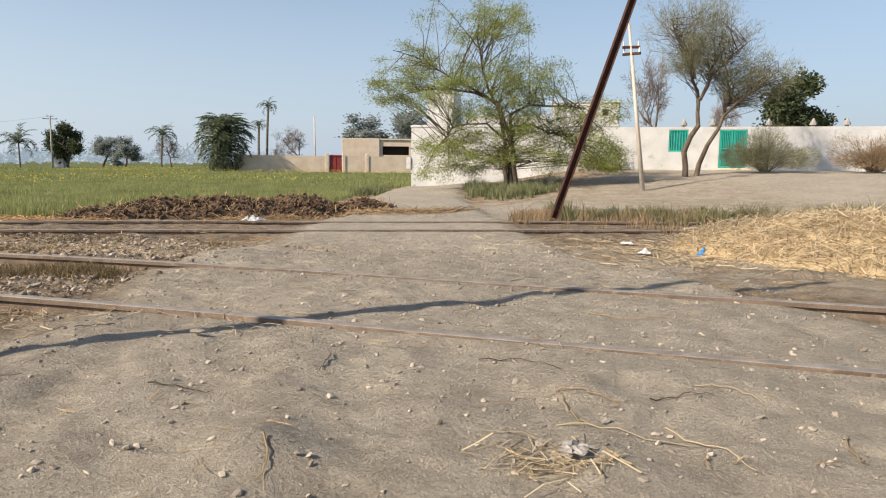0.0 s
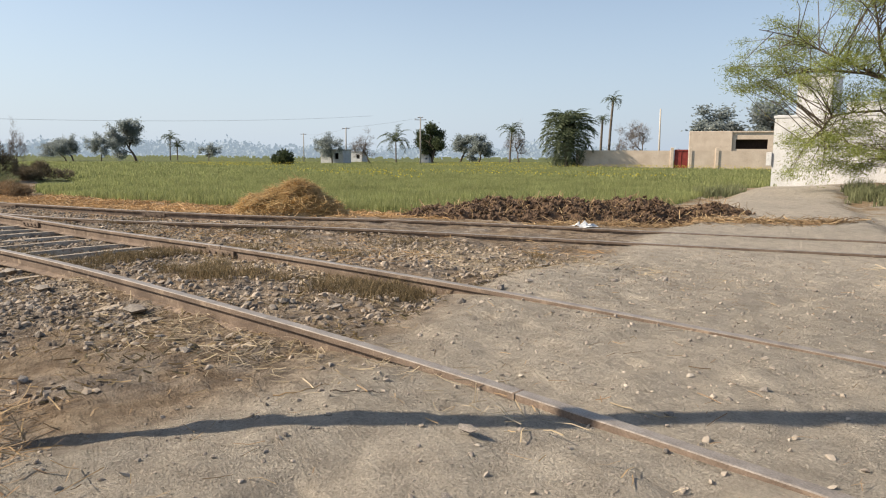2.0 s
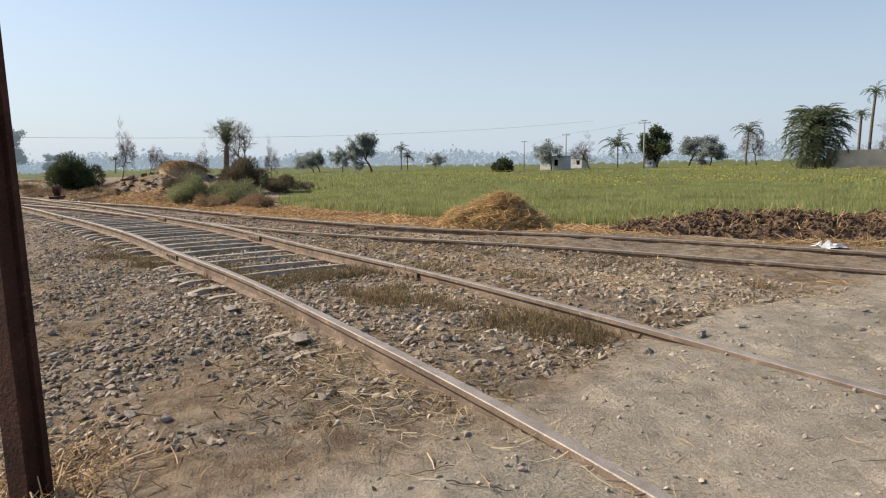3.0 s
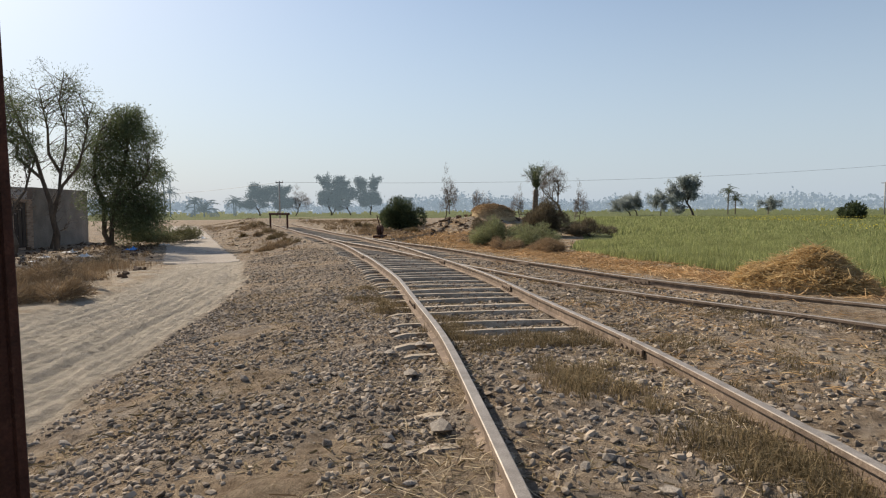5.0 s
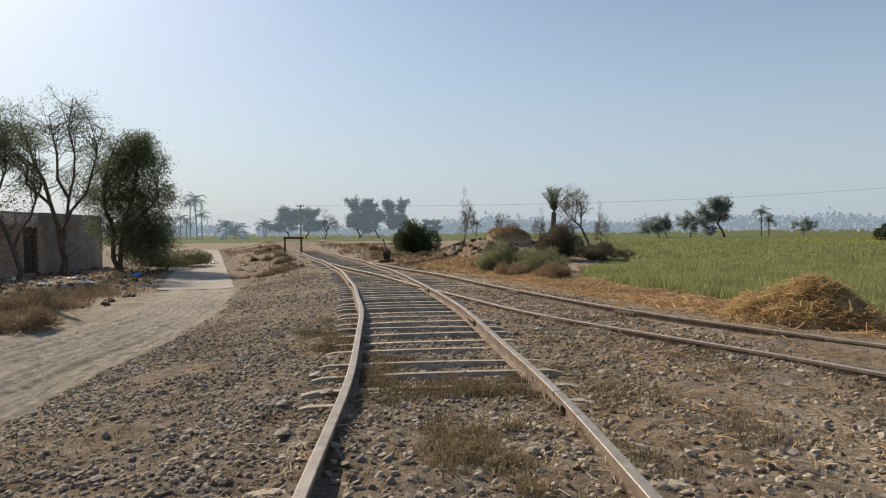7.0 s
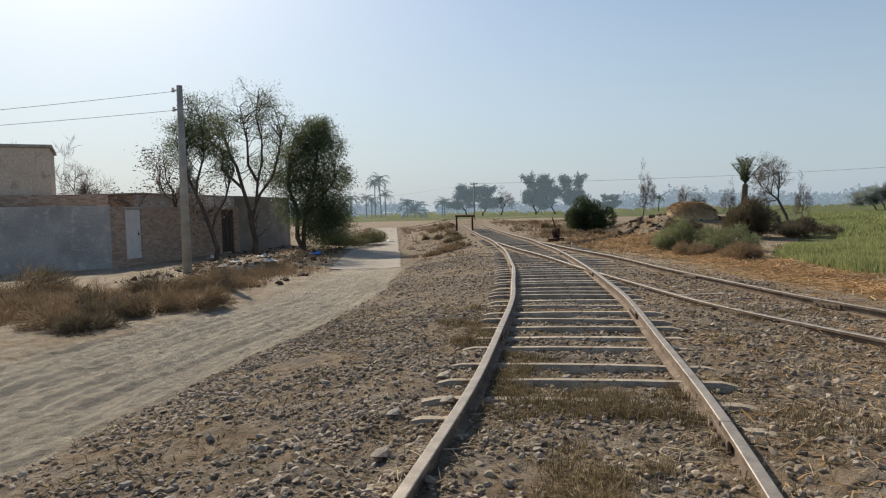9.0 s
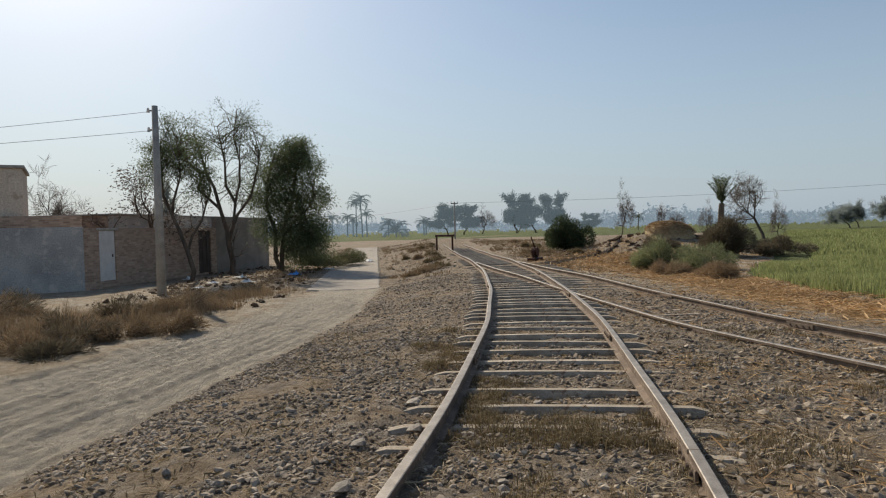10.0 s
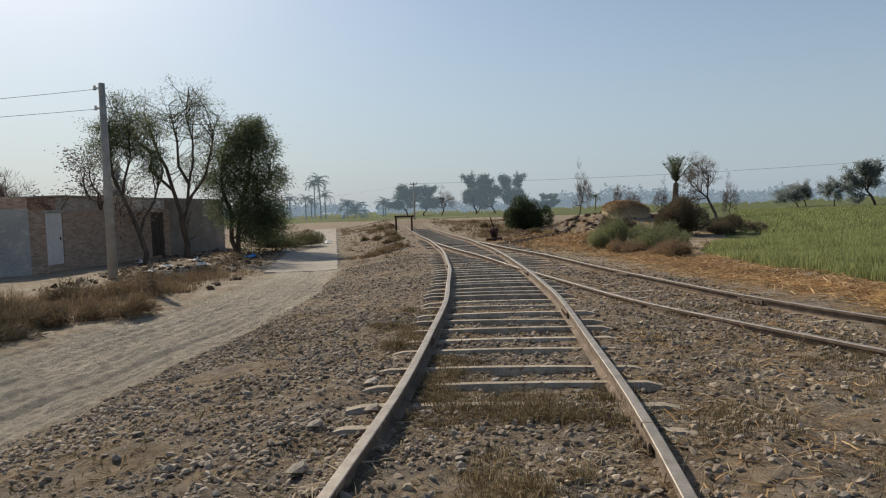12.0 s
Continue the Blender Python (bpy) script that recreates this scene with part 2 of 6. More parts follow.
MUD = mat("mud_plaster", (0.56, 0.45, 0.35), (0.66, 0.55, 0.44), 0.8, 0.95, 0.4, 14, wear=(0.46, 0.35, 0.26), wear_at=0.64)
REDGATE = mat("red_gate_paint", (0.22, 0.035, 0.03), (0.3, 0.055, 0.045), 2, 0.6, 0.15, 40)
CONCRETE = mat("weathered_concrete", (0.3, 0.28, 0.25), (0.42, 0.39, 0.35), 3, 0.85, 0.3, 50)
POLEWOOD = mat("pale_pole", (0.42, 0.37, 0.31), (0.55, 0.5, 0.43), 4, 0.85, 0.3, 50, stretch=(1, 1, 0.2))
GREYPLASTER = mat("grey_plaster", (0.32, 0.305, 0.29), (0.46, 0.44, 0.41), 0.9, 0.95, 0.6, 20, wear=(0.55, 0.5, 0.45), wear_at=0.58)
MUDGREY = mat("grey_mud_plaster", (0.2, 0.172, 0.148), (0.3, 0.262, 0.225), 1.1, 0.95, 0.5, 18, wear=(0.25, 0.19, 0.15), wear_at=0.6)
DARKWOOD = mat("dark_wood", (0.05, 0.035, 0.028), (0.09, 0.065, 0.05), 4, 0.8, 0.3, 50, stretch=(3, 3, 0.4))
DOORPAINT = mat("off_white_paint", (0.6, 0.56, 0.52), (0.7, 0.66, 0.62), 3, 0.6, 0.1, 40, wear=(0.4, 0.34, 0.28), wear_at=0.7)
PLASTIC_W = mat("white_plastic", (0.56, 0.56, 0.55), (0.68, 0.68, 0.67), 20, 0.6, 0.3, 40)
PLASTIC_G = mat("dusty_plastic", (0.24, 0.22, 0.195), (0.36, 0.33, 0.3), 20, 0.7, 0.3, 40)
PLASTIC_B = mat("blue_plastic", (0.03, 0.2, 0.55), (0.06, 0.32, 0.7), 20, 0.5, 0.3, 40)
WIRE = mat("wire", (0.12, 0.12, 0.13), (0.16, 0.16, 0.17), 5, 0.6, 0, 40)


def brick_mat(name, c1, c2, mortar, scale=1.0, wide=0.24, high=0.075, flat=False):
    m = mat(name, c1, c2, 1.5, 0.92, 0.4, 30)
    n, l = m.node_tree.nodes, m.node_tree.links
    b, tc = n["Principled BSDF"], n["Texture Coordinate"]
    br = n.new("ShaderNodeTexBrick")
    br.inputs["Scale"].default_value = scale
    br.inputs["Brick Width"].default_value, br.inputs["Row Height"].default_value, br.inputs["Mortar Size"].default_value = wide, high, 0.01
    br.inputs["Color1"].default_value, br.inputs["Color2"].default_value, br.inputs["Mortar"].default_value = (*c1, 1), (*c2, 1), (*mortar, 1)
    if flat:
        l.new(tc.outputs["Object"], br.inputs["Vector"])
    else:
        sp, cb = n.new("ShaderNodeSeparateXYZ"), n.new("ShaderNodeCombineXYZ")
        ad = n.new("ShaderNodeMath")
        l.new(tc.outputs["Object"], sp.inputs["Vector"])
        l.new(sp.outputs["X"], ad.inputs[0])
        l.new(sp.outputs["Y"], ad.inputs[1])
        l.new(ad.outputs["Value"], cb.inputs["X"])
        l.new(sp.outputs["Z"], cb.inputs["Y"])
        l.new(cb.outputs["Vector"], br.inputs["Vector"])
    mx = n.new("ShaderNodeMix")
    mx.data_type, mx.blend_type = "RGBA", "MIX"
    mx.inputs["Factor"].default_value = 0.85
    old = b.inputs["Base Color"].links[0].from_socket
    l.new(old, mx.inputs["A"])
    l.new(br.outputs["Color"], mx.inputs["B"])
    l.new(mx.outputs["Result"], b.inputs["Base Color"])
    return m


BRICK = brick_mat("brick_wall", (0.27, 0.175, 0.125), (0.52, 0.37, 0.27), (0.36, 0.3, 0.25), wide=0.25, high=0.085)
PAVER = brick_mat("brick_paving", (0.27, 0.24, 0.205), (0.37, 0.33, 0.285), (0.28, 0.23, 0.18), flat=True)

# ---- helpers for meshes ----
rng = np.random.default_rng(7)


def part(name, bm, material, parent=None, label="", smooth=False):
    me = bpy.data.meshes.new(name)
    bm.to_mesh(me)
    bm.free()
    return finish(name, me, material, parent, label, smooth)


def finish(name, me, material, parent=None, label="", smooth=False):
    for q in material if isinstance(material, (list, tuple)) else [material]:
        me.materials.append(q)
    me.polygons.foreach_set("use_smooth", np.full(len(me.polygons), smooth))
    ob = new(name, me)
    if parent is not None:
        ob.parent = parent
    if label:
        ob["label"] = label
    return ob


def mesh_of(name, verts, faces, material, parent=None, label="", smooth=False):
    """verts: (n, 3); faces: (m, k) with one k for all."""
    verts, faces = np.asarray(verts, np.float32), np.asarray(faces, np.int32)
    me = bpy.data.meshes.new(name)
    k = faces.shape[1]
    me.vertices.add(len(verts))
    me.vertices.foreach_set("co", verts.ravel())
    me.loops.add(faces.size)
    me.loops.foreach_set("vertex_index", faces.ravel())
    me.polygons.add(len(faces))
    me.polygons.foreach_set("loop_start", np.arange(len(faces), dtype=np.int32) * k)
    me.update(calc_edges=True)
    return finish(name, me, material, parent, label, smooth)


def thing(name, at, label, category, group="", kind=""):
    ob = new(name)
    ob.location = at
    return tagged(ob, label, category, group, kind)


def box_bm(bm, x0, x1, y0, y1, z0, z1, bevel=0.0):
    r = bmesh.ops.create_cube(bm, size=1.0)
    vs = r["verts"]
    bmesh.ops.scale(bm, vec=(x1 - x0, y1 - y0, z1 - z0), verts=vs)
    bmesh.ops.translate(bm, vec=((x0 + x1) / 2, (y0 + y1) / 2, (z0 + z1) / 2), verts=vs)
    if bevel:
        es = list({e for v in vs for e in v.link_edges})
        bmesh.ops.bevel(bm, geom=es, offset=bevel, segments=1, affect="EDGES")
    return bm


def box(name, x0, x1, y0, y1, z0, z1, material, parent=None, label="", bevel=0.01):
    return part(name, box_bm(bmesh.new(), x0, x1, y0, y1, z0, z1, bevel), material, parent, label)


def cyl_bm(bm, p, q, r0, r1, sides=10):
    p, q = Vector(p), Vector(q)
    d = q - p
    r = bmesh.ops.create_cone(bm, cap_ends=True, segments=sides, radius1=r0, radius2=r1, depth=d.length)
    bmesh.ops.transform(bm, matrix=Matrix.Translation((p + q) / 2) @ d.to_track_quat("Z", "Y").to_matrix().to_4x4(), verts=r["verts"])
    return bm


def vnoise(x, y, seed=0):
    xi, yi = np.floor(x).astype(np.int64), np.floor(y).astype(np.int64)
    fx, fy = x - xi, y - yi
    fx, fy = fx * fx * (3 - 2 * fx), fy * fy * (3 - 2 * fy)

    def h(a, b):
        v = (a * 374761393 + b * 668265263 + seed * 974711) & 0xFFFFFFFF
        v = ((v ^ (v >> 13)) * 1274126177) & 0xFFFFFFFF
        return ((v ^ (v >> 16)) & 0xFFFF) / 65535.0

    return (h(xi, yi) * (1 - fx) + h(xi + 1, yi) * fx) * (1 - fy) + (h(xi, yi + 1) * (1 - fx) + h(xi + 1, yi + 1) * fx) * fy - 0.5


def sstep(a, b, x):
    t = np.clip((x - a) / (b - a), 0, 1)
    return t * t * (3 - 2 * t)


# ---- plan of the tracks ----
GAUGE = 1.745
A_X = np.array([-110, -70, -42.4, -31, -25.7, -19.5, -14.0, -10.5, -8.7, -6.8, -5.3, -4.2, -2.8, -1.5, 0.7, 8, 25])
A_Y = np.array([-52, -28.5, -12.9, -6.25, -3.4, -0.4, 1.97, 3.27, 3.91, 4.51, 4.97, 5.29, 5.66, 5.9, 6.29, 7.4, 9.5])
C_X = np.array([-31, -25.7, -18.7, -15.45, -13.5, -11.3, -9.54, -7.69, -2.76, 15])
C_Y = np.array([-6.25, -2.75, 2.2, 4.6, 6.4, 8.45, 9.85, 11.15, 14.6, 27])


def smooth_line(xs, ys, step=0.5):
    x = np.arange(xs[0], xs[-1], step)
    y = np.interp(x, xs, ys)
    for _ in range(3):
        y[1:-1] = (y[:-2] + 2 * y[1:-1] + y[2:]) / 4
    return x, y


AX, AY = smooth_line(A_X, A_Y)
CX, CY = smooth_line(C_X, C_Y)


def offset_line(x, y, d):
    tx, ty = np.gradient(x), np.gradient(y)
    ln = np.hypot(tx, ty)
    return x - ty / ln * d, y + tx / ln * d


def rail2_z(x):
    return 0.17 * (1 - sstep(-26, -14, x))


def near_line(x, y, lx, ly, left=0.87):
    """Signed distance to the middle of the track whose low rail is (lx, ly)."""
    mx, my = offset_line(lx, ly, left)
    slope = np.gradient(my, mx)
    yy = np.interp(x, mx, my)
    return (y - yy) / np.sqrt(1 + np.interp(x, mx, slope) ** 2)


ROAD_X = np.array([-17.5, -13.0, -9.6, -6.2, -3.6, -1.0, 0.8, 1.5])
ROAD_Y = np.array([33.0, 24.5, 19.0, 13.2, 9.3, 5.8, 1.5, -30.0])


def road_mask(x, y):
    cx = np.interp(y, ROAD_Y[::-1], ROAD_X[::-1])
    half = np.interp(y, [-30, 1, 5, 8, 11, 14, 18, 33], [3.0, 4.2, 3.6, 3.6, 2.7, 2.4, 2.2, 2.0])
    return sstep(1.0, 0.75, np.abs(x - cx) / half + 0.16 * vnoise(x * 0.9, y * 0.9, 3)) * sstep(40, 33, y)


def cart_mask(x, y):
    """The dirt track beside the railway, towards the paved lane."""
    cy = np.interp(x, [-24, -21, -17.5, -14, -10, -6, 0, 10], [-7.6, -6.2, -4.3, -3.1, -1.9, -0.8, 0.6, 3])
    return sstep(1.0, 0.7, np.abs(y - cy) / np.interp(x, [-24, -18, -6], [1.3, 1.6, 2.3]) + 0.15 * vnoise(x, y, 5)) * sstep(-24.5, -23, x), y - cy


def ground_z(x, y, detail=True):
    x, y = np.asarray(x, float), np.asarray(y, float)
    l1 = near_line(x, y, AX, AY)
    l2 = near_line(x, y, CX, CY)
    right = -0.12 - 0.13 * sstep(1.6, 4, l2)
    z2 = np.where(l2 < 1.6, rail2_z(x) - 0.13 + 0.055 * sstep(-16, -13, x), right + 0.04 * sstep(-16, -13, x))
    z = np.where(l1 < 0, -0.38 * sstep(1.4, 5.2, -l1), z2 * sstep(1.3, 2.6, l1))
    z = z + 0.07 * sstep(-10.5, -7.0, x) * sstep(4.5, 2.5, np.abs(l1)) - 0.015 * sstep(-9.0, -10.2, x) * sstep(2.0, 1.2, np.abs(l1))
    rm = road_mask(x, y)
    zr = np.interp(l1, [-8, -3, -1.6, -0.95, -0.6, 0.6, 0.95, 2.2, 4.2, 30], [0.02, 0.08, 0.13, 0.152, 0.156, 0.152, 0.143, 0.125, -0.028, -0.038])
    # wheels have worn the crossing down along both rails
    zr = zr - np.exp(-((l1 + 0.87) / 0.22) ** 2) * 0.026 * sstep(-1.2, -2.6, x) - np.exp(-((l1 - 0.87) / 0.22) ** 2) * 0.006
    z = z * (1 - rm) + zr * rm
    # the raised ground by the white house, and the heaps along the line
    mound = 1.2 * sstep(22, 42, y + 0.25 * (x + 5)) * sstep(-19.5, -12, x)
    z = z + mound
    for hx, hy, hh, hr in ((-49, 0.2, 0.95, 3.6), (-47.5, -2.6, 0.7, 2.4), (-42, 0.5, 0.35, 3.0), (-50, -19, 0.5, 4), (-44, -16, 0.4, 3), (-58, -22.5, 0.6, 5), (-38, -12.8, 0.25, 2.2), (-68, -28, 0.7, 6), (-62, -12, 0.4, 7)):
        clear = 1.0 if hx == -68 else 1 - np.exp(-(l1 / 2.4) ** 2)
        z = z + clear * hh * np.exp(-((x - hx) ** 2 + (y - hy) ** 2) / hr ** 2)
    # the earth is worn away round the sleeper ends and heaped between the rails
    z = z - 0.045 * (1 - rm) * np.exp(-((np.abs(l1) - 1.22) / 0.24) ** 2) * sstep(-11.5, -9.5, x) * sstep(-4.8, -5.8, x)
    if detail:
        d = np.hypot(x + 4, y - 6)
        cm, off = cart_mask(x, y)
        soft = (1 - 0.25 * rm) * (1 - 0.9 * rm * np.maximum(np.exp(-((np.abs(l1) - 0.87) / 0.2) ** 2), np.exp(-((np.abs(l2) - 0.87) / 0.2) ** 2)))
        z = z + 0.1 * np.exp(-((x - -1.25) ** 2 + (y - 4.22) ** 2) / 0.06)
        z = z + soft * (0.05 * vnoise(x * 0.7, y * 0.7, 1) + 0.04 * vnoise(x * 2.0, y * 2.3, 2) + 0.022 * vnoise(x * 4.5, y * 5, 4)) + soft * (0.022 * vnoise(x * 7, y * 8, 6) + 0.016 * vnoise(x * 13, y * 12, 16)) * sstep(25, 12, d)
        # heel marks and crumbled clods on the trodden crossing
        z = z - soft * rm * 0.03 * sstep(0.16, 0.34, vnoise(x * 3.1, y * 3.6, 17)) * sstep(14, 8, d)
        ruts = np.sin(off * 5.5 + 1.5 * vnoise(x * 0.5, y * 0.5, 8)) + 0.6 * np.sin(off * 13 + 2 * vnoise(x * 0.6, y * 0.6, 9))
        z = z + cm * (0.024 * ruts + 0.02 * np.sin(off * 27 + 3 * vnoise(x * 0.7, y * 0.7, 13)) - 0.05) * sstep(-22.5, -20.5, x)
        z = z + rm * soft * sstep(16, 10, y) * 0.014 * np.sin((x * 0.9 + y * 0.5) * 9 + 3 * vnoise(x * 0.8, y * 0.8, 11)) * (0.5 + vnoise(x * 0.6, y * 0.6, 12))
    return z


def gz(x, y):
    return float(ground_z(np.array([x]), np.array([y]), False)[0])


FIELD_EDGE = [(-70, 4), (-40, 5.2), (-30, 4.6), (-24, 6.9), (-19.5, 9.8), (-16.5, 11.9), (-14.3, 16.0), (-13.9, 20), (-17.2, 26), (-21.4, 33.5)]


def in_field(x, y):
    ex, ey = np.array([p[0] for p in FIELD_EDGE]), np.array([p[1] for p in FIELD_EDGE])
    o = np.argsort(ex)
    low = np.interp(x, ex[:7], ey[:7])
    side = np.interp(y, ey[6:], ex[6:])
    return np.where(y < 16, y > low, x < side) & (x < -13) & (y < 150)


# ---- ground ----
def spread(lo, hi, step, grow, far):
    mid = list(np.arange(lo, hi, step))
    out, s = [], step
    v = hi
    while v < far:
        out.append(v)
        s *= grow
        v += s
    low, s, v = [], step, lo
    while v > -far:
        s *= grow
        v -= s
        low.append(v)
    return np.array(low[::-1] + mid + out)


def build_ground():
    xs, ys = spread(-15, 2.5, 0.06, 1.06, 2500), spread(-4.5, 11, 0.06, 1.06, 2500)
    gx, gy = np.meshgrid(xs, ys)
    z = ground_z(gx, gy)
    nx, ny = len(xs), len(ys)
    i = (np.arange(ny - 1)[:, None] * nx + np.arange(nx - 1)[None]).ravel()
    ob = mesh_of("ground", np.stack([gx.ravel(), gy.ravel(), z.ravel()], 1), np.stack([i, i + 1, i + nx + 1, i + nx], 1), EARTH, smooth=True)
    l1, l2 = near_line(gx, gy, AX, AY), near_line(gx, gy, CX, CY)
    rm = road_mask(gx, gy)
    cm, _ = cart_mask(gx, gy)
    wob = 0.8 * vnoise(gx * 0.6, gy * 0.6, 20)
    gravel = np.maximum(sstep(4.2, 3.0, np.abs(l1 + 1.2) + wob), sstep(3.0, 1.8, np.abs(l2) + wob)) * (1 - rm) * (1 - cm)
    gravel = np.maximum(gravel, 0.95 * sstep(-38, -52, gx) * sstep(2.0, 3.0, l1))
    gravel = np.maximum(gravel, 0.95 * sstep(-22, -26, gx) * sstep(-3.0, -4.5, l1) * (1 - cm))
    dust = np.clip(np.maximum(0.75 * rm * (0.6 + vnoise(gx * 0.5, gy * 0.5, 21)), 0.5 * cm), 0, 1)
    dust = np.maximum(dust, rm * sstep(8, 12, gy))
    mound = sstep(17, 22, gy) * sstep(-12, -7, gx)
    dust = np.maximum(dust, mound)
    litter = np.clip(0.55 * (1 - rm) * (1 - cm) + sstep(1.2, 2.2, l2) * (1 - rm), 0, 1)
    litter = np.where((gy > 17) & (gx > -9), 0.0, litter)
    # brown ground under the acacia: its shade is put into the litter colour
    litter = np.maximum(litter, 0.9 * sstep(-1.5, -4.5, gx + 0.5 * (gy - 33)) * ((gy > 25) & (gy < 40) & (gx > -19) & (rm < 0.3)))
    green = in_field(gx, gy) | ((gx < -60) & (gy > 2 + 0.06 * gx)) | ((np.hypot(gx, gy) > 115) & (l1 > 3)) | (np.hypot(gx, gy) > 150)
    rgba = np.stack([gravel, dust, litter * (1 - 0.6 * dust), 1 - green.astype(float)], -1).reshape(-1, 4).astype(np.float32)
    ca = ob.data.color_attributes.new("zone", "FLOAT_COLOR", "POINT")
    ca.data.foreach_set("color", rgba.ravel())
    return tagged(ob, "dry dusty earth with gravel, ruts and scattered straw", "ground", kind="structure")


build_ground()

# ---- railway ----
RAIL_PROFILE = [(-0.065, -0.15), (0.065, -0.15), (0.065, -0.138), (0.012, -0.12), (0.012, -0.045), (0.036, -0.035), (0.036, -0.004), (0.03, 0.0), (-0.03, 0.0), (-0.036, -0.004), (-0.036, -0.035), (-0.012, -0.045), (-0.012, -0.12), (-0.065, -0.138)]


def rail(lx, ly, zf, parent, x_from, x_to):
    keep = (lx >= x_from) & (lx <= x_to)
    x, y = lx[keep], ly[keep]
    z = zf(x)
    tx, ty = np.gradient(x), np.gradient(y)
    ln = np.hypot(tx, ty)
    nx, ny = -ty / ln, tx / ln
    k, n = len(RAIL_PROFILE), len(x)
    pr = np.array(RAIL_PROFILE)
    wob = 0.006 * np.sin(x * 1.3)
    v = np.stack([x[:, None] + nx[:, None] * (pr[:, 0][None] + wob[:, None]), y[:, None] + ny[:, None] * (pr[:, 0][None] + wob[:, None]), z[:, None] + pr[:, 1][None]], -1).reshape(-1, 3)
    j = np.arange(k)
    f = np.concatenate([np.stack([i * k + j, i * k + (j + 1) % k, (i + 1) * k + (j + 1) % k, (i + 1) * k + j], 1) for i in range(n - 1)])
    ob = mesh_of("rail", v, f, [RUST, RAILHEAD], parent)
    idx = np.tile(((j >= 6) & (j <= 8)).astype(np.int32), n - 1)
    ob.data.polygons.foreach_set("material_index", idx)
    return ob


def flat_z(x):
    return 0.17 + 0.012 * np.sin(x * 0.7)


track_main = thing("railway_track", (0, 0, 0), "old broad-gauge railway track with rusty rails and dusty steel sleepers", "railway track")
track_loop = thing("railway_track", (0, 0, 0), "sunken loop line with rusty rails half buried in straw", "railway track")
BX, BY = offset_line(AX, AY, GAUGE)
DX, DY = offset_line(CX, CY, GAUGE)
rail(AX, AY, flat_z, track_main, -105, 22)
rail(BX, BY, flat_z, track_main, -105, 22)
rail(CX, CY, lambda x: rail2_z(x) + 0.006 * np.sin(x), track_loop, -30.5, 14)
rail(DX, DY, lambda x: rail2_z(x) + 0.006 * np.sin(x), track_loop, -31.5, 14)


def sleeper_mesh(length):
    """A pressed-steel trough sleeper: arched top, ends turned down."""
    bm = bmesh.new()
    prof = [(-0.09, -0.09), (-0.068, -0.008), (-0.046, 0.022), (0.046, 0.022), (0.068, -0.008), (0.09, -0.09)]
    rings = []
    h = length / 2
    for s, drop, wide in ((-h, 0.1, 1.15), (-h + 0.07, 0.03, 1.1), (-h + 0.2, 0, 1), (-0.3, -0.012, 0.92), (0.3, -0.012, 0.92), (h - 0.2, 0, 1), (h - 0.07, 0.03, 1.1), (h, 0.1, 1.15)):
        rings.append([bm.verts.new((s, q * wide, w - drop)) for q, w in prof])
    for r0, r1 in zip(rings, rings[1:]):
        for a in range(len(prof) - 1):
            bm.faces.new((r0[a], r1[a], r1[a + 1], r0[a + 1]))
    bm.faces.new(rings[0])
    bm.faces.new(rings[-1][::-1])
    me = bpy.data.meshes.new("sleeper")
    bm.to_mesh(me)
    bm.free()
    me.materials.append(SLEEPER)
    return me


def put_sleepers(lx, ly, zf, parent, start, stop, length, step=0.63, sink=0.0, side=0.0):
    me = sleeper_mesh(length)
    mx, my = offset_line(lx, ly, GAUGE / 2 + side)
    tx, ty = np.gradient(mx), np.gradient(my)
    s = np.concatenate([[0], np.cumsum(np.hypot(np.diff(mx), np.diff(my)))])
    keep = (mx >= start) & (mx <= stop)
    for q in np.arange(s[keep][0], s[keep][-1], step):
        q = q + random.uniform(-0.05, 0.05)
        x, y = np.interp(q, s, mx), np.interp(q, s, my)
        a = math.atan2(np.interp(q, s, ty), np.interp(q, s, tx)) + math.pi / 2 + random.uniform(-0.035, 0.035)
        ob = new("sleeper", me)
        ob.parent = parent
        ob.location = (x + random.uniform(-0.03, 0.03), y + random.uniform(-0.03, 0.03), float(zf(np.array([x]))[0]) - 0.165 - sink + random.uniform(-0.012, 0.01))
        ob.rotation_euler = (random.uniform(-0.03, 0.03), random.uniform(-0.008, 0.008), a)


put_sleepers(AX, AY, flat_z, track_main, -20, -10.5, 2.75)
put_sleepers(AX, AY, flat_z, track_main, -10.5, -5.3, 2.75, sink=0.006)
put_sleepers(AX, AY, flat_z, track_main, -31, -20, 3.9, side=0.55)
put_sleepers(AX, AY, flat_z, track_main, -75, -31, 2.75)
put_sleepers(CX, CY, rail2_z, track_loop, -27, -13.2, 2.75, sink=0.005)


def fishplate(lx, ly, zf, x, parent):
    y = float(np.interp(x, lx, ly))
    a = math.atan2(float(np.interp(x, lx, np.gradient(ly))), float(np.interp(x, lx, np.gradient(lx))))
    z = float(zf(np.array([x]))[0])
    bm = bmesh.new()
    for sgn in (-1, 1):
        box_bm(bm, -0.28, 0.28, sgn * 0.03 - 0.012, sgn * 0.03 + 0.012, -0.115, -0.04, 0.004)
        for bx in (-0.2, -0.07, 0.07, 0.2):
            cyl_bm(bm, (bx, sgn * 0.03, -0.078), (bx, sgn * 0.062, -0.078), 0.018, 0.017, 6)
    box_bm(bm, -0.006, 0.006, -0.038, 0.038, -0.03, 0.001)
    ob = part("fishplate", bm, RUST, parent, "bolted joint plate")
    ob.matrix_basis = pose(x, y, z, 0, 0, math.degrees(a))


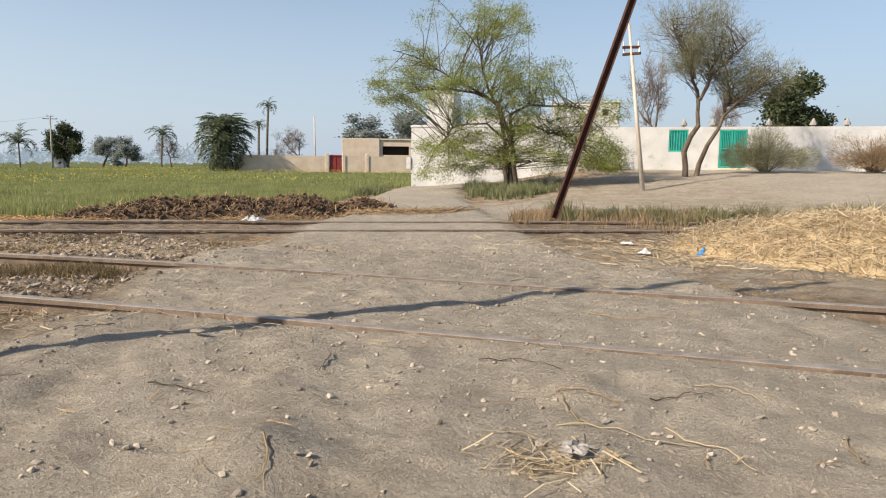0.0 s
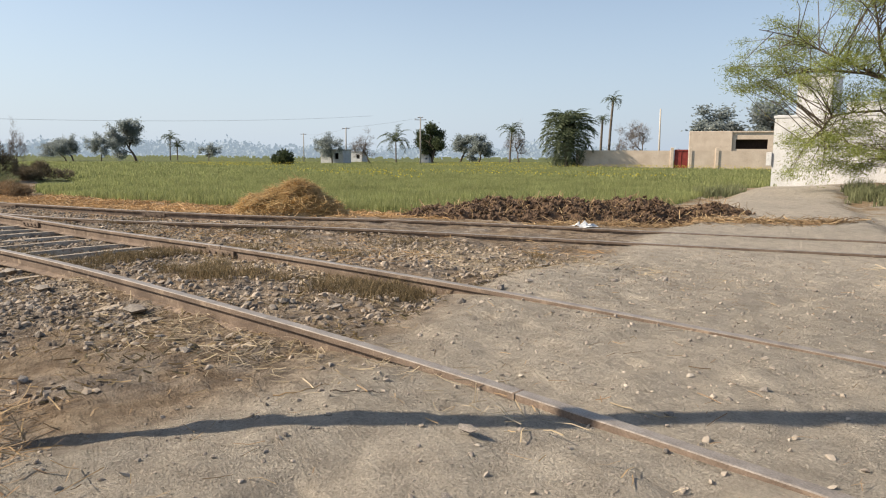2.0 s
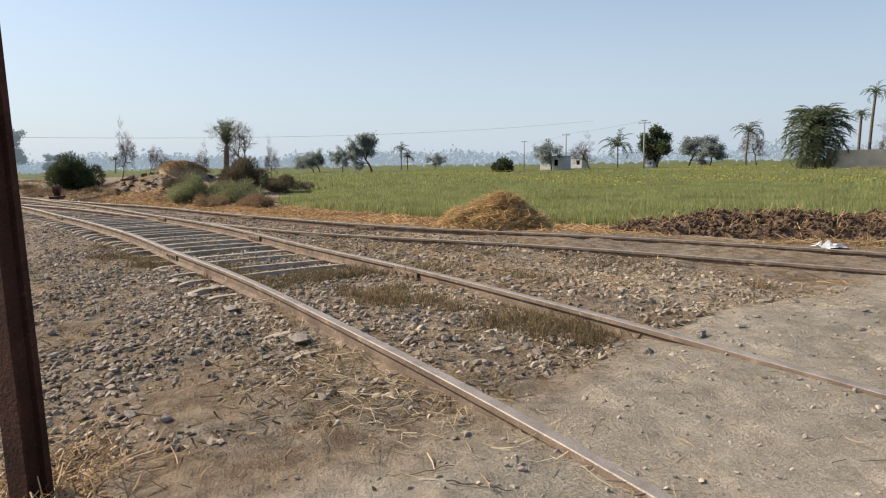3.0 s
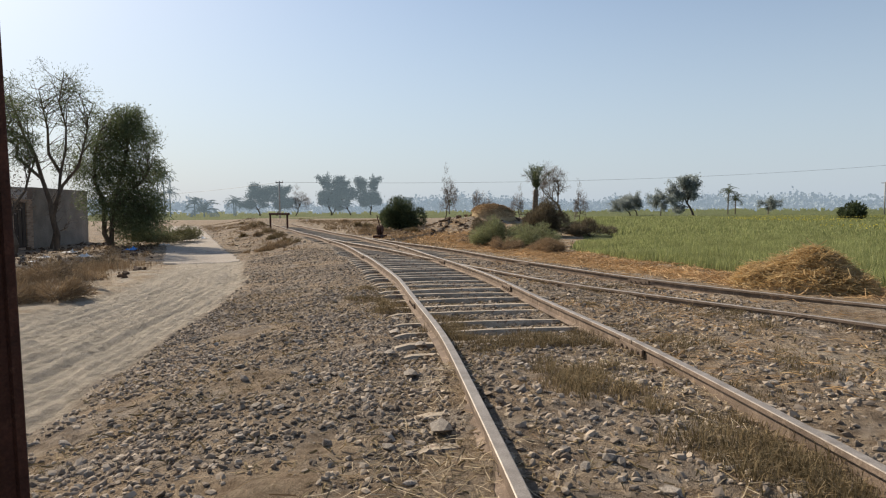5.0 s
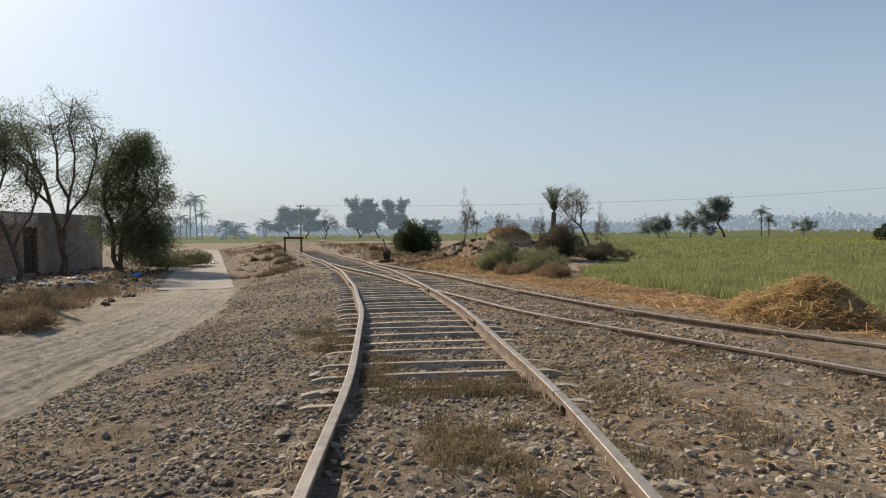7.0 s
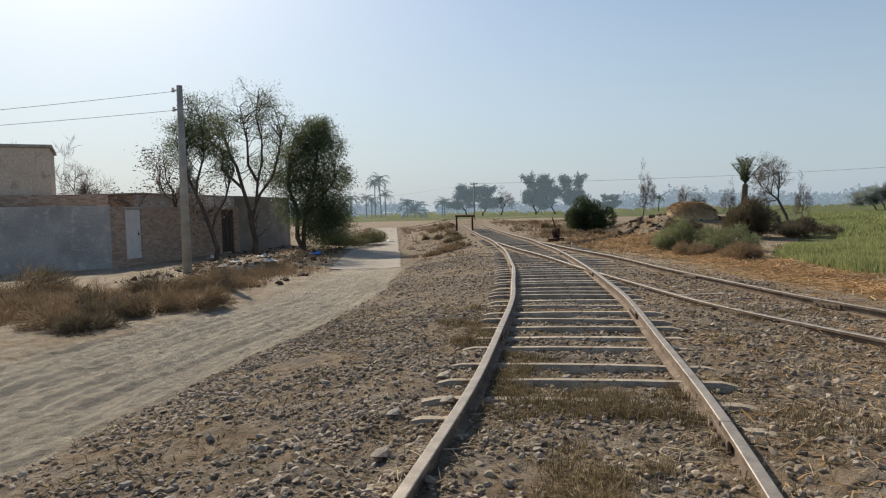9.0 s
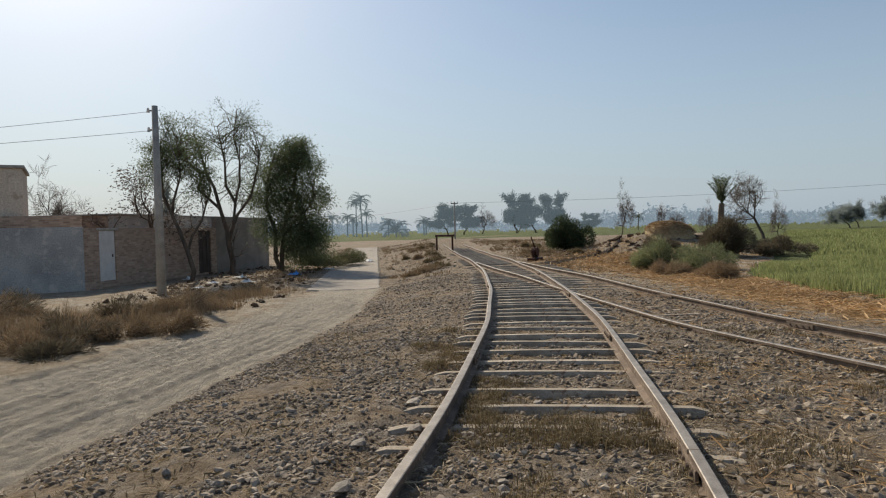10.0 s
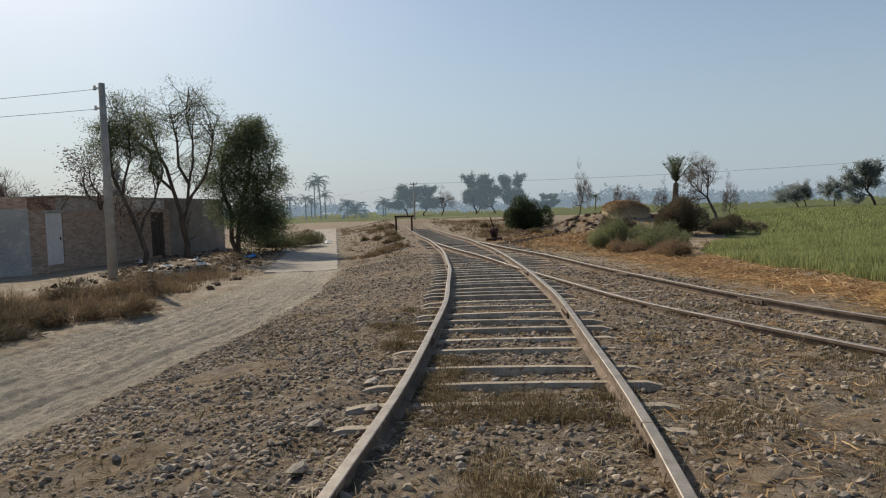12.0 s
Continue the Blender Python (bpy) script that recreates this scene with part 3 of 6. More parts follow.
for x in (-2.85, -11.3, -20.5, -29):
    fishplate(AX, AY, flat_z, x, track_main)
for x in (-8.5, -13.36, -18.8, -25):
    fishplate(BX, BY, flat_z, x, track_main)
for x in (-14.9, -21):
    fishplate(CX, CY, rail2_z, x, track_loop)
for x in (-16.1, -19.5):
    fishplate(DX, DY, rail2_z, x, track_loop)

# ---- posts and poles ----
def rail_post(at, tip, name, label, size=1.0):
    """A length of old rail set upright as a post."""
    p, q = Vector(at), Vector(tip)
    ob = thing(name, at, label, "post")
    bm = bmesh.new()
    prof = [(a * size, (b + 0.075) * size) for a, b in RAIL_PROFILE]
    n = 6
    rings = [[bm.verts.new((a, b, (q - p).length * i / n)) for a, b in prof] for i in range(n + 1)]
    for r0, r1 in zip(rings, rings[1:]):
        for a in range(len(prof)):
            b = (a + 1) % len(prof)
            bm.faces.new((r0[a], r0[b], r1[b], r1[a]))
    bm.faces.new(rings[0][::-1])
    bm.faces.new(rings[-1])
    body = part("girder", bm, IRON, ob)
    body.matrix_basis = (q - p).to_track_quat("Z", "Y").to_matrix().to_4x4() @ pose(0, 0, 0, 0, 0, 35)
    return ob


rail_post((-4.98, 17.2, -0.05), (-2.95, 17.9, 6.6), "leaning_post", "dark rusty girder post leaning over the dirt road")
rail_post((-4.0, 3.31, -0.1), (-3.96, 3.19, 6.2), "crossing_post", "dark rusty upright girder post beside the track", 0.9)


def lamp_pole(at, top, name, label, material, r0, r1, arms=(), category="utility pole"):
    ob = thing(name, at, label, category)
    t = Vector(top) - Vector(at)
    part("shaft", cyl_bm(bmesh.new(), (0, 0, -0.3), t, r0, r1, 10), material, ob, smooth=True)
    for h, w, ang in arms:
        c = t * h
        d = Vector((math.cos(ang), math.sin(ang), 0)) * w
        bm = box_bm(bmesh.new(), -w, w, -0.05, 0.05, -0.05, 0.05, 0.01)
        arm = part("crossarm", bm, IRON, ob)
        arm.matrix_basis = Matrix.Translation(c) @ pose(0, 0, 0, 0, 0, math.degrees(ang))
        for s in (-0.85, 0, 0.85):
            i = part("insulator", cyl_bm(bmesh.new(), c + d * s, c + d * s + Vector((0, 0, 0.22)), 0.05, 0.03, 8), DOORPAINT, ob)
    return ob


road_pole = lamp_pole((-20.18, -12.94, -0.4), (-20.18, -12.94, 6.05), "concrete_pole", "tapered grey concrete electricity pole among dry scrub", CONCRETE, 0.17, 0.1)
for z in (5.65, 6.3):
    part("bracket", cyl_bm(bmesh.new(), (0.0, -0.03, z), (0.14, -0.2, z), 0.02, 0.02, 6), IRON, road_pole, "iron wire bracket")
    part("insulator", cyl_bm(bmesh.new(), (0.12, -0.18, z - 0.07), (0.12, -0.18, z + 0.08), 0.055, 0.035, 8), DOORPAINT, road_pole, "pale ceramic insulator")
part("drop_cable", cyl_bm(bmesh.new(), (-0.1, 0.05, 6.1), (-0.55, 0.35, 4.6), 0.012, 0.012, 5), WIRE, road_pole)
lamp_pole((-6.05, 30.05, 0.25), (-6.85, 29.9, 6.6), "wooden_pole", "pale crooked wooden electricity pole with two crossarms", POLEWOOD, 0.1, 0.05, ((0.86, 0.33, 0.3), (0.82, 0.36, -0.1)))
lamp_pole((-63.9, 79.1, -0.2), (-64.0, 79.1, 7.8), "steel_pole", "slim pale pole beside the mud wall", POLEWOOD, 0.13, 0.09)
lamp_pole((-112.6, 70.3, -0.3), (-112.6, 70.3, 8.5), "utility_pole", "grey utility pole with crossarm in the green field", CONCRETE, 0.16, 0.11, ((0.94, 1.1, 1.0), (0.99, 0.5, 1.0)))
lamp_pole((-119.0, 58.0, -0.3), (-119.0, 58.0, 6.4), "utility_pole", "grey utility pole with crossarm in the green field", CONCRETE, 0.15, 0.1, ((0.97, 0.7, 1.0),))
lamp_pole((-160, 65.6, -0.3), (-160, 65.6, 6.5), "utility_pole", "distant grey utility pole", CONCRETE, 0.15, 0.1, ((0.97, 0.7, 1.0),))
lamp_pole((-71.5, -27.5, -0.2), (-71.5, -27.5, 4.6), "utility_pole", "thin utility pole by the far trees", CONCRETE, 0.1, 0.07, ((0.97, 0.4, 2.0),))


def wire(p, q, sag, name="overhead_wire", r=0.007):
    n = 14
    p, q = Vector(p), Vector(q)
    bm = bmesh.new()
    side = (q - p).cross(Vector((0, 0, 1))).normalized() * r
    rings = []
    for i in range(n + 1):
        c = p.lerp(q, i / n) - Vector((0, 0, sag * 4 * (i / n) * (1 - i / n)))
        rings.append([bm.verts.new(c + o) for o in (side, Vector((0, 0, r)), -side, Vector((0, 0, -r)))])
    for r0, r1 in zip(rings, rings[1:]):
        for k in range(4):
            bm.faces.new((r0[k], r0[(k + 1) % 4], r1[(k + 1) % 4], r1[k]))
    return tagged(part(name, bm, WIRE), "thin dark overhead wire between poles", "wire")


wire((-20.3, -12.8, 5.9), (-4.5, -25.5, 3.35), 0.2)
wire((-20.3, -12.8, 5.25), (-4.5, -25.5, 3.34), 0.2)
wire((-112.6, 70.3, 8.4), (-119, 58, 6.4), 0.2, r=0.012)
wire((-119, 58, 6.3), (-160, 65.6, 6.2), 0.5, r=0.012)
wire((-71.5, -27.5, 4.5), (-112, 60, 8.3), 1.2, r=0.012)
wire((-71.5, -27.5, 4.5), (-90, -70, 3.8), 0.6, r=0.012)

# ---- white house ----
WX = Vector((0.968, 0.252, 0)).normalized()


def wall_frame(at, along, name, label, category, kind=""):
    ob = thing(name, at, label, category, kind=kind)
    ob.rotation_euler = (0, 0, math.atan2(along[1], along[0]))
    return ob


def wall_with_holes(name, length, z0, z1, thick, holes, material, parent, label=""):
    """A wall along x with its face at y = 0; holes: (x0, x1, z0, z1). Built from butted blocks."""
    xs = sorted({0.0, length, *[v for h in holes for v in h[:2]]})
    bm = bmesh.new()
    for a, b in zip(xs, xs[1:]):
        cuts = sorted((h[2], h[3]) for h in holes if h[0] <= a and h[1] >= b)
        z = z0
        for c0, c1 in cuts:
            if c0 > z + 0.01:
                box_bm(bm, a, b, 0, thick, z, c0)
            z = c1
        box_bm(bm, a, b, 0, thick, z, z1)
    bmesh.ops.remove_doubles(bm, verts=bm.verts, dist=0.0005)
    return part(name, bm, material, parent, label)


house = wall_frame((-21.95, 38.12, 0), WX, "white_house", "whitewashed walled house with teal door and window", "house")
S_WIN = (14.85, 15.85)
S_DOOR = (17.45, 18.85)
WTOP = 3.3
wall_with_holes("wall", 40.0, -0.5, WTOP, 0.35, [(S_WIN[0], S_WIN[1], 1.95, 3.15), (S_DOOR[0], S_DOOR[1], 1.1, 3.15)], LIME, house)
box("wall", -0.0, 0.35, 0.353, 14, -0.5, WTOP + 0.2, LIME, house)
box("parapet", -0.04, 12.2, -0.04, 0.4, WTOP + 0.003, WTOP + 0.16, LIME, house, bevel=0.03)
box("roof", 0.36, 12.2, 0.42, 9, WTOP - 0.15, WTOP, LIME, house)
tower = box("stair_tower", 0.85, 2.5, 0.5, 2.4, WTOP, WTOP + 2.1, LIME, house, bevel=0.03)
box("coping", 0.78, 2.57, 0.43, 2.47, WTOP + 2.103, WTOP + 2.19, LIME, house)
upper = wall_with_holes("upper_room", 3.8, WTOP, WTOP + 1.4, 0.3, [(2.9, 3.25, WTOP + 0.7, WTOP + 1.05)], LIME, house)
upper.location = (8.3, 0.6, 0)
box("upper_room", 8.3, 8.6, 0.903, 4, WTOP, WTOP + 1.4, LIME, house)
box("upper_room", 11.8, 12.1, 0.903, 4, WTOP, WTOP + 1.4, LIME, house)
box("upper_room", 8.6, 11.8, 3.7, 4, WTOP, WTOP + 1.4, LIME, house)
box("roof", 8.25, 12.15, 0.55, 4.05, WTOP + 1.403, WTOP + 1.5, LIME, house)
box("meter_box", -0.28, -0.003, -0.1, 0.2, 0.85, 1.55, LIME, house, "white meter box on the wall's end")
box("parapet", 3.2, 8.2, 0.5, 0.72, WTOP, WTOP + 0.75, LIME, house, bevel=0.03)


def grille(x0, x1, z0, z1, rows, cols, y, name, parent):
    win = part(name, box_bm(bmesh.new(), x0, x1, y, y + 0.03, z0, z1, 0.004), TEALDARK, parent, "dark teal louvred panel")
    fr = bmesh.new()
    for a, b, c, d in ((x0, x0 + 0.07, z0, z1), (x1 - 0.07, x1, z0, z1), (x0 + 0.07, x1 - 0.07, z0, z0 + 0.07), (x0 + 0.07, x1 - 0.07, z1 - 0.07, z1)):
        box_bm(fr, a, b, y - 0.05, y - 0.003, c, d, 0.004)
    part("frame", fr, TEAL, win)
    for i in range(cols):
        x = x0 + 0.07 + (x1 - x0 - 0.14) * (i + 0.5) / cols
        part("bar", box_bm(bmesh.new(), x - 0.02, x + 0.02, y - 0.04, y - 0.004, z0 + 0.072, z1 - 0.072), TEAL, win)
    return win


grille(S_WIN[0] + 0.003, S_WIN[1] - 0.003, 1.953, 3.147, 1, 6, 0.08, "window", house)
door = part("door", box_bm(bmesh.new(), S_DOOR[0] + 0.003, S_DOOR[1] - 0.003, 0.08, 0.12, 1.1, 3.147, 0.004), TEALDARK, house, "teal painted double metal door with slats")
for side in (0, 1):
    xa = S_DOOR[0] + 0.02 + side * 0.7
    fr = bmesh.new()
    for a, b, c, d in ((xa, xa + 0.07, 1.12, 3.13), (xa + 0.59, xa + 0.66, 1.12, 3.13), (xa + 0.07, xa + 0.59, 1.12, 1.2), (xa + 0.07, xa + 0.59, 3.05, 3.13), (xa + 0.07, xa + 0.59, 2.1, 2.17)):
        box_bm(fr, a, b, 0.02, 0.077, c, d, 0.004)
    part("frame", fr, TEAL, door)
    for zc, zh in ((1.65, 0.9), (2.61, 0.88)):
        for i in range(6):
            u = -0.22 + 0.088 * i
            sl = part("slat", box_bm(bmesh.new(), -0.018, 0.018, 0.03, 0.075, -zh * 0.47, zh * 0.47), TEAL, door)
            sl.location = (xa + 0.33 + u, 0, zc)
step = box("doorstep", S_DOOR[0] - 0.2, S_DOOR[1] + 0.2, -0.6, -0.003, 0.85, 1.1, MUD, house, "mud step under the door", bevel=0.04)
for x in (15.0, 16.6, 19.6, 21.9, 23.6):
    p = thing("roof_finial", Vector((-21.95, 38.12, WTOP)) + WX * x + Vector((0, 3.2, -0.1)), "small stone finial behind the white wall", "finial", group="finials over the wall")
    bm = cyl_bm(bmesh.new(), (0, 0, -1.5), (0, 0, 0.35), 0.12, 0.1, 8)
    cyl_bm(bm, (0, 0, 0.35), (0, 0, 0.5), 0.2, 0.16, 8)
    cyl_bm(bm, (0, 0, 0.5), (0, 0, 0.72), 0.13, 0.04, 8)
    part("finial", bm, CONCRETE, p)

# ---- mud-walled compound across the field ----
mud = wall_frame((-72.0, 71.5, 0), Vector((0.772, 0.635, 0)), "mud_compound", "mud-plastered compound wall with red gate", "compound wall")
wall_with_holes("wall", 34.0, -0.5, 2.2, 0.4, [(13.0, 14.85, -0.4, 2.202)], MUD, mud)
for x in (12.55, 14.88, 18.2):
    box("pillar", x, x + 0.42, -0.12, 0.5, -0.5, 2.6, MUD, mud, bevel=0.03)
gate = box("gate", 13.05, 14.8, 0.1, 0.16, -0.3, 2.35, REDGATE, mud, "closed dark red sheet-metal gate", bevel=0.006)
for x in (13.1, 13.9, 14.7):
    box("rail", x, x + 0.06, 0.05, 0.097, -0.25, 2.3, REDGATE, gate)
hut = wall_frame((-68.4, 91.0, 0), Vector((0.8, 0.59, 0)), "mud_house", "flat-roofed mud house with shaded veranda", "house")
box("wall", 0, 6.0, 0, 6, -0.5, 5.2, MUD, hut, bevel=0.05)
wall_with_holes("wall", 6.5, -0.5, 5.0, 0.4, [(0.5, 4.8, 2.6, 4.0)], MUD, hut).location = (6.003, 0.3, 0)
box("roof", 6.0, 13.6, 0.1, 6, 5.003, 5.2, MUD, hut)
box("backwall", 6.1, 12.5, 3, 3.3, -0.5, 4.99, DARKWOOD, hut)
box("awning", 13.0, 20, -1, 3, 3.6, 3.72, CONCRETE, hut, "sloping tin awning")
for x in (13.3, 16.3, 19.6):
    part("post", cyl_bm(bmesh.new(), (x, -0.9, -0.5), (x, -0.9, 3.6), 0.08, 0.08, 8), DARKWOOD, hut)

# ---- small white buildings far across the field ----
for bx, by, w, h in ((-118, 52.5, 4.6, 2.2), (-140, 68, 3.4, 2.0), (-122, 76, 1.6, 1.5)):
    b = wall_frame((bx, by, 0), Vector((0.8, 0.6, 0)), "field_house", "small pale flat-roofed building beyond the field", "building", kind="")
    wall_with_holes("wall", w, -0.5, h, 0.3, [(w * 0.62, w * 0.62 + 0.8, 0.6, h - 0.5)], LIME, b)
    box("wall", 0, 0.3, 0.303, 3, -0.5, h, LIME, b)
    box("wall", w - 0.3, w, 0.303, 3, -0.5, h, LIME, b)
    box("roof", -0.1, w + 0.1, -0.1, 3.1, h + 0.003, h + 0.15, CONCRETE, b)
    box("backwall", 0.303, w - 0.303, 2.7, 3, -0.5, h, DARKWOOD, b)

# ---- brick houses by the lane ----
lane_dir = Vector((-0.95, -0.32, 0))
yard = wall_frame((-21.1, -18.3, 0), lane_dir, "brick_house", "low brick house and yard wall with off-white door", "house")
L = 17.5
wall_with_holes("wall", 10.6, -0.8, 2.05, 0.25, [(0.9, 1.95, -0.1, 1.95), (8.7, 10.0, -0.3, 1.9)], BRICK, yard)
wdoor = box("door", 0.903, 1.947, 0.05, 0.1, -0.1, 1.947, DOORPAINT, yard, "off-white painted metal door", bevel=0.006)
box("handle", 1.75, 1.8, 0.01, 0.048, 0.85, 0.97, IRON, wdoor)
box("lintel", 0.7, 2.15, -0.03, -0.003, 1.955, 2.03, CONCRETE, yard)
bdoor = box("door", 8.703, 9.997, 0.06, 0.11, -0.3, 1.897, DARKWOOD, yard, "dark weathered wooden door", bevel=0.006)
for x in (8.95, 9.35, 9.75):
    box("plank", x - 0.18, x + 0.18, 0.03, 0.057, -0.25, 1.85, DARKWOOD, bdoor)
box("house_wall", 5.5, L, 2.5, 2.8, -0.8, 2.72, GREYPLASTER, yard, "bare grey plaster house wall")
box("house_wall", 10.603, L, 0.0, 0.25, -0.8, 2.66, MUDGREY, yard, "bare grey mud-plastered house wall")
box("house_wall", L - 0.3, L, 0.253, 2.497, -0.8, 2.6, GREYPLASTER, yard)
box("house_wall", 5.5, 5.8, 2.803, 8, -0.8, 2.72, BRICK, yard)
box("roof", 5.4, L + 0.1, 2.4, 8, 2.723, 2.8, CONCRETE, yard)
box("house_wall", 0.3, 5.4, 4.5, 4.75, -0.8, 2.6, BRICK, yard)
grey = wall_frame((-7.0, -27.7, 0), Vector((-3.6, 2.4, 0)), "plaster_wall", "patchy grey plastered yard wall", "wall")
G = 16.94
box("wall", 0.0, G, 0.0, 0.25, -0.8, 2.1, GREYPLASTER, grey, bevel=0.02)
box("wall", 0.0, G, 2.5, 2.75, -0.8, 2.62, BRICK, grey, bevel=0.02)
tb = box("upper_room", G - 9, G - 2.1, 3.0, 7, -0.8, 4.6, MUD, grey, bevel=0.02)
box("coping", G - 9.1, G - 2.0, 2.9, 7.1, 4.603, 4.72, CONCRETE, grey)

# ---- paved lane ----
def lane():
    p, q = Vector((-22.85, -7.35, 0)), Vector((-75, -41.6, 0))
    d = (q - p).normalized()
    nrm = Vector((-d.y, d.x, 0))
    n, cols = 150, (-1.32, -1.25, -0.85, -0.4, 0.0, 0.4, 0.85, 1.25, 1.32)
    m = len(cols)
    vs = []
    for i in range(n + 1):
        for k, w in enumerate(cols):
            ragged = 0.25 * math.sin(k * 2.3) if i == 0 else 0.0
            e = p.lerp(q, i / n) + d * ragged + nrm * (w + 0.05 * math.sin(i * 2.1 + w) * abs(w))
            z = float(ground_z(np.array([e.x]), np.array([e.y]))[0])
            vs.append((e.x, e.y, z + (-0.15 if k in (0, m - 1) or i == 0 else 0.03)))
    fs = [(i * m + k, i * m + k + 1, (i + 1) * m + k + 1, (i + 1) * m + k) for i in range(n) for k in range(m - 1)]
    ob = mesh_of("paved_lane", vs, fs, PAVER)
    return tagged(ob, "worn pale brick-paved lane beside the railway", "lane", kind="structure")


lane()
# ---- vegetation helpers ----
def unit(v):
    return v / np.maximum(np.linalg.norm(v, axis=-1, keepdims=True), 1e-9)


def tubes(segs, sides=5):
    """segs: (n, 8): two ends and their radii."""
    s = np.asarray(segs, float)
    p, q, r0, r1 = s[:, 0:3], s[:, 3:6], s[:, 6], s[:, 7]
    d = unit(q - p)
    ref = np.where(np.abs(d[:, 2:3]) > 0.9, np.array([[1.0, 0, 0]]), np.array([[0, 0, 1.0]]))
    u = unit(np.cross(d, ref))
    w = np.cross(d, u)
    a = np.arange(sides) * 2 * np.pi / sides
    ring = u[:, None] * np.cos(a)[None, :, None] + w[:, None] * np.sin(a)[None, :, None]
    v = np.concatenate([p[:, None] + ring * r0[:, None, None], (q + d * r1[:, None] * 0.3)[:, None] + ring * r1[:, None, None]], 1).reshape(-1, 3)
    j = np.arange(sides)
    f = np.stack([j, (j + 1) % sides, (j + 1) % sides + sides, j + sides], 1)
    return v, (f[None] + (np.arange(len(s)) * 2 * sides)[:, None, None]).reshape(-1, 4)


def leaves(pos, way, length, width, rg):
    """Kite-shaped leaves from pos along way."""
    n = len(pos)
    way = unit(way)
    side = unit(np.cross(way, unit(rg.normal(size=(n, 3)))))
    ln = (length * rg.uniform(0.6, 1.3, n))[:, None]
    wd = (width * rg.uniform(0.6, 1.3, n))[:, None]
    v = np.stack([pos, pos + way * ln * 0.45 + side * wd / 2, pos + way * ln, pos + way * ln * 0.45 - side * wd / 2], 1).reshape(-1, 3)
    return v, np.arange(n * 4).reshape(-1, 4)


def grow(rg, start, way, length, radius, level, segs, twigs, bend=0.25, rise=0.1, kids=(5, 4, 4), spread=0.8, shrink=0.6, bare_to=0.35):
    n = 5 if level < 2 else 3
    p, d, r = np.array(start, float), unit(np.array(way, float)), radius
    pts = []
    for i in range(n):
        d = unit(d + rg.normal(size=3) * bend / (1 + 0.3 * level) + np.array([0, 0, rise]))
        q = p + d * length / n
        r1 = radius * (1 - 0.62 * (i + 1) / n)
        segs.append((*p, *q, r, r1))
        pts.append((q, d.copy(), r1))
        p, r = q, r1
    if level >= len(kids):
        twigs.append((np.array(start, float), p))
        return
    for i in range(kids[level]):
        f = bare_to + (1 - bare_to) * (i + rg.uniform(0.2, 0.9)) / kids[level] if level == 0 else rg.uniform(0.2, 1)
        q, dd, rr = pts[min(n - 1, int(f * n))]
        out = unit(rg.normal(size=3) * np.array([1, 1, 0.5]))
        out = unit(out - dd * np.dot(out, dd))
        nd = unit(dd * (1 - 0.5 * spread) + out * spread + np.array([0, 0, 0.1]))
        grow(rg, q, nd, length * shrink * rg.uniform(0.75, 1.15), max(rr * 0.7, 0.004), level + 1, segs, twigs, bend, rise, kids, spread, shrink, bare_to)


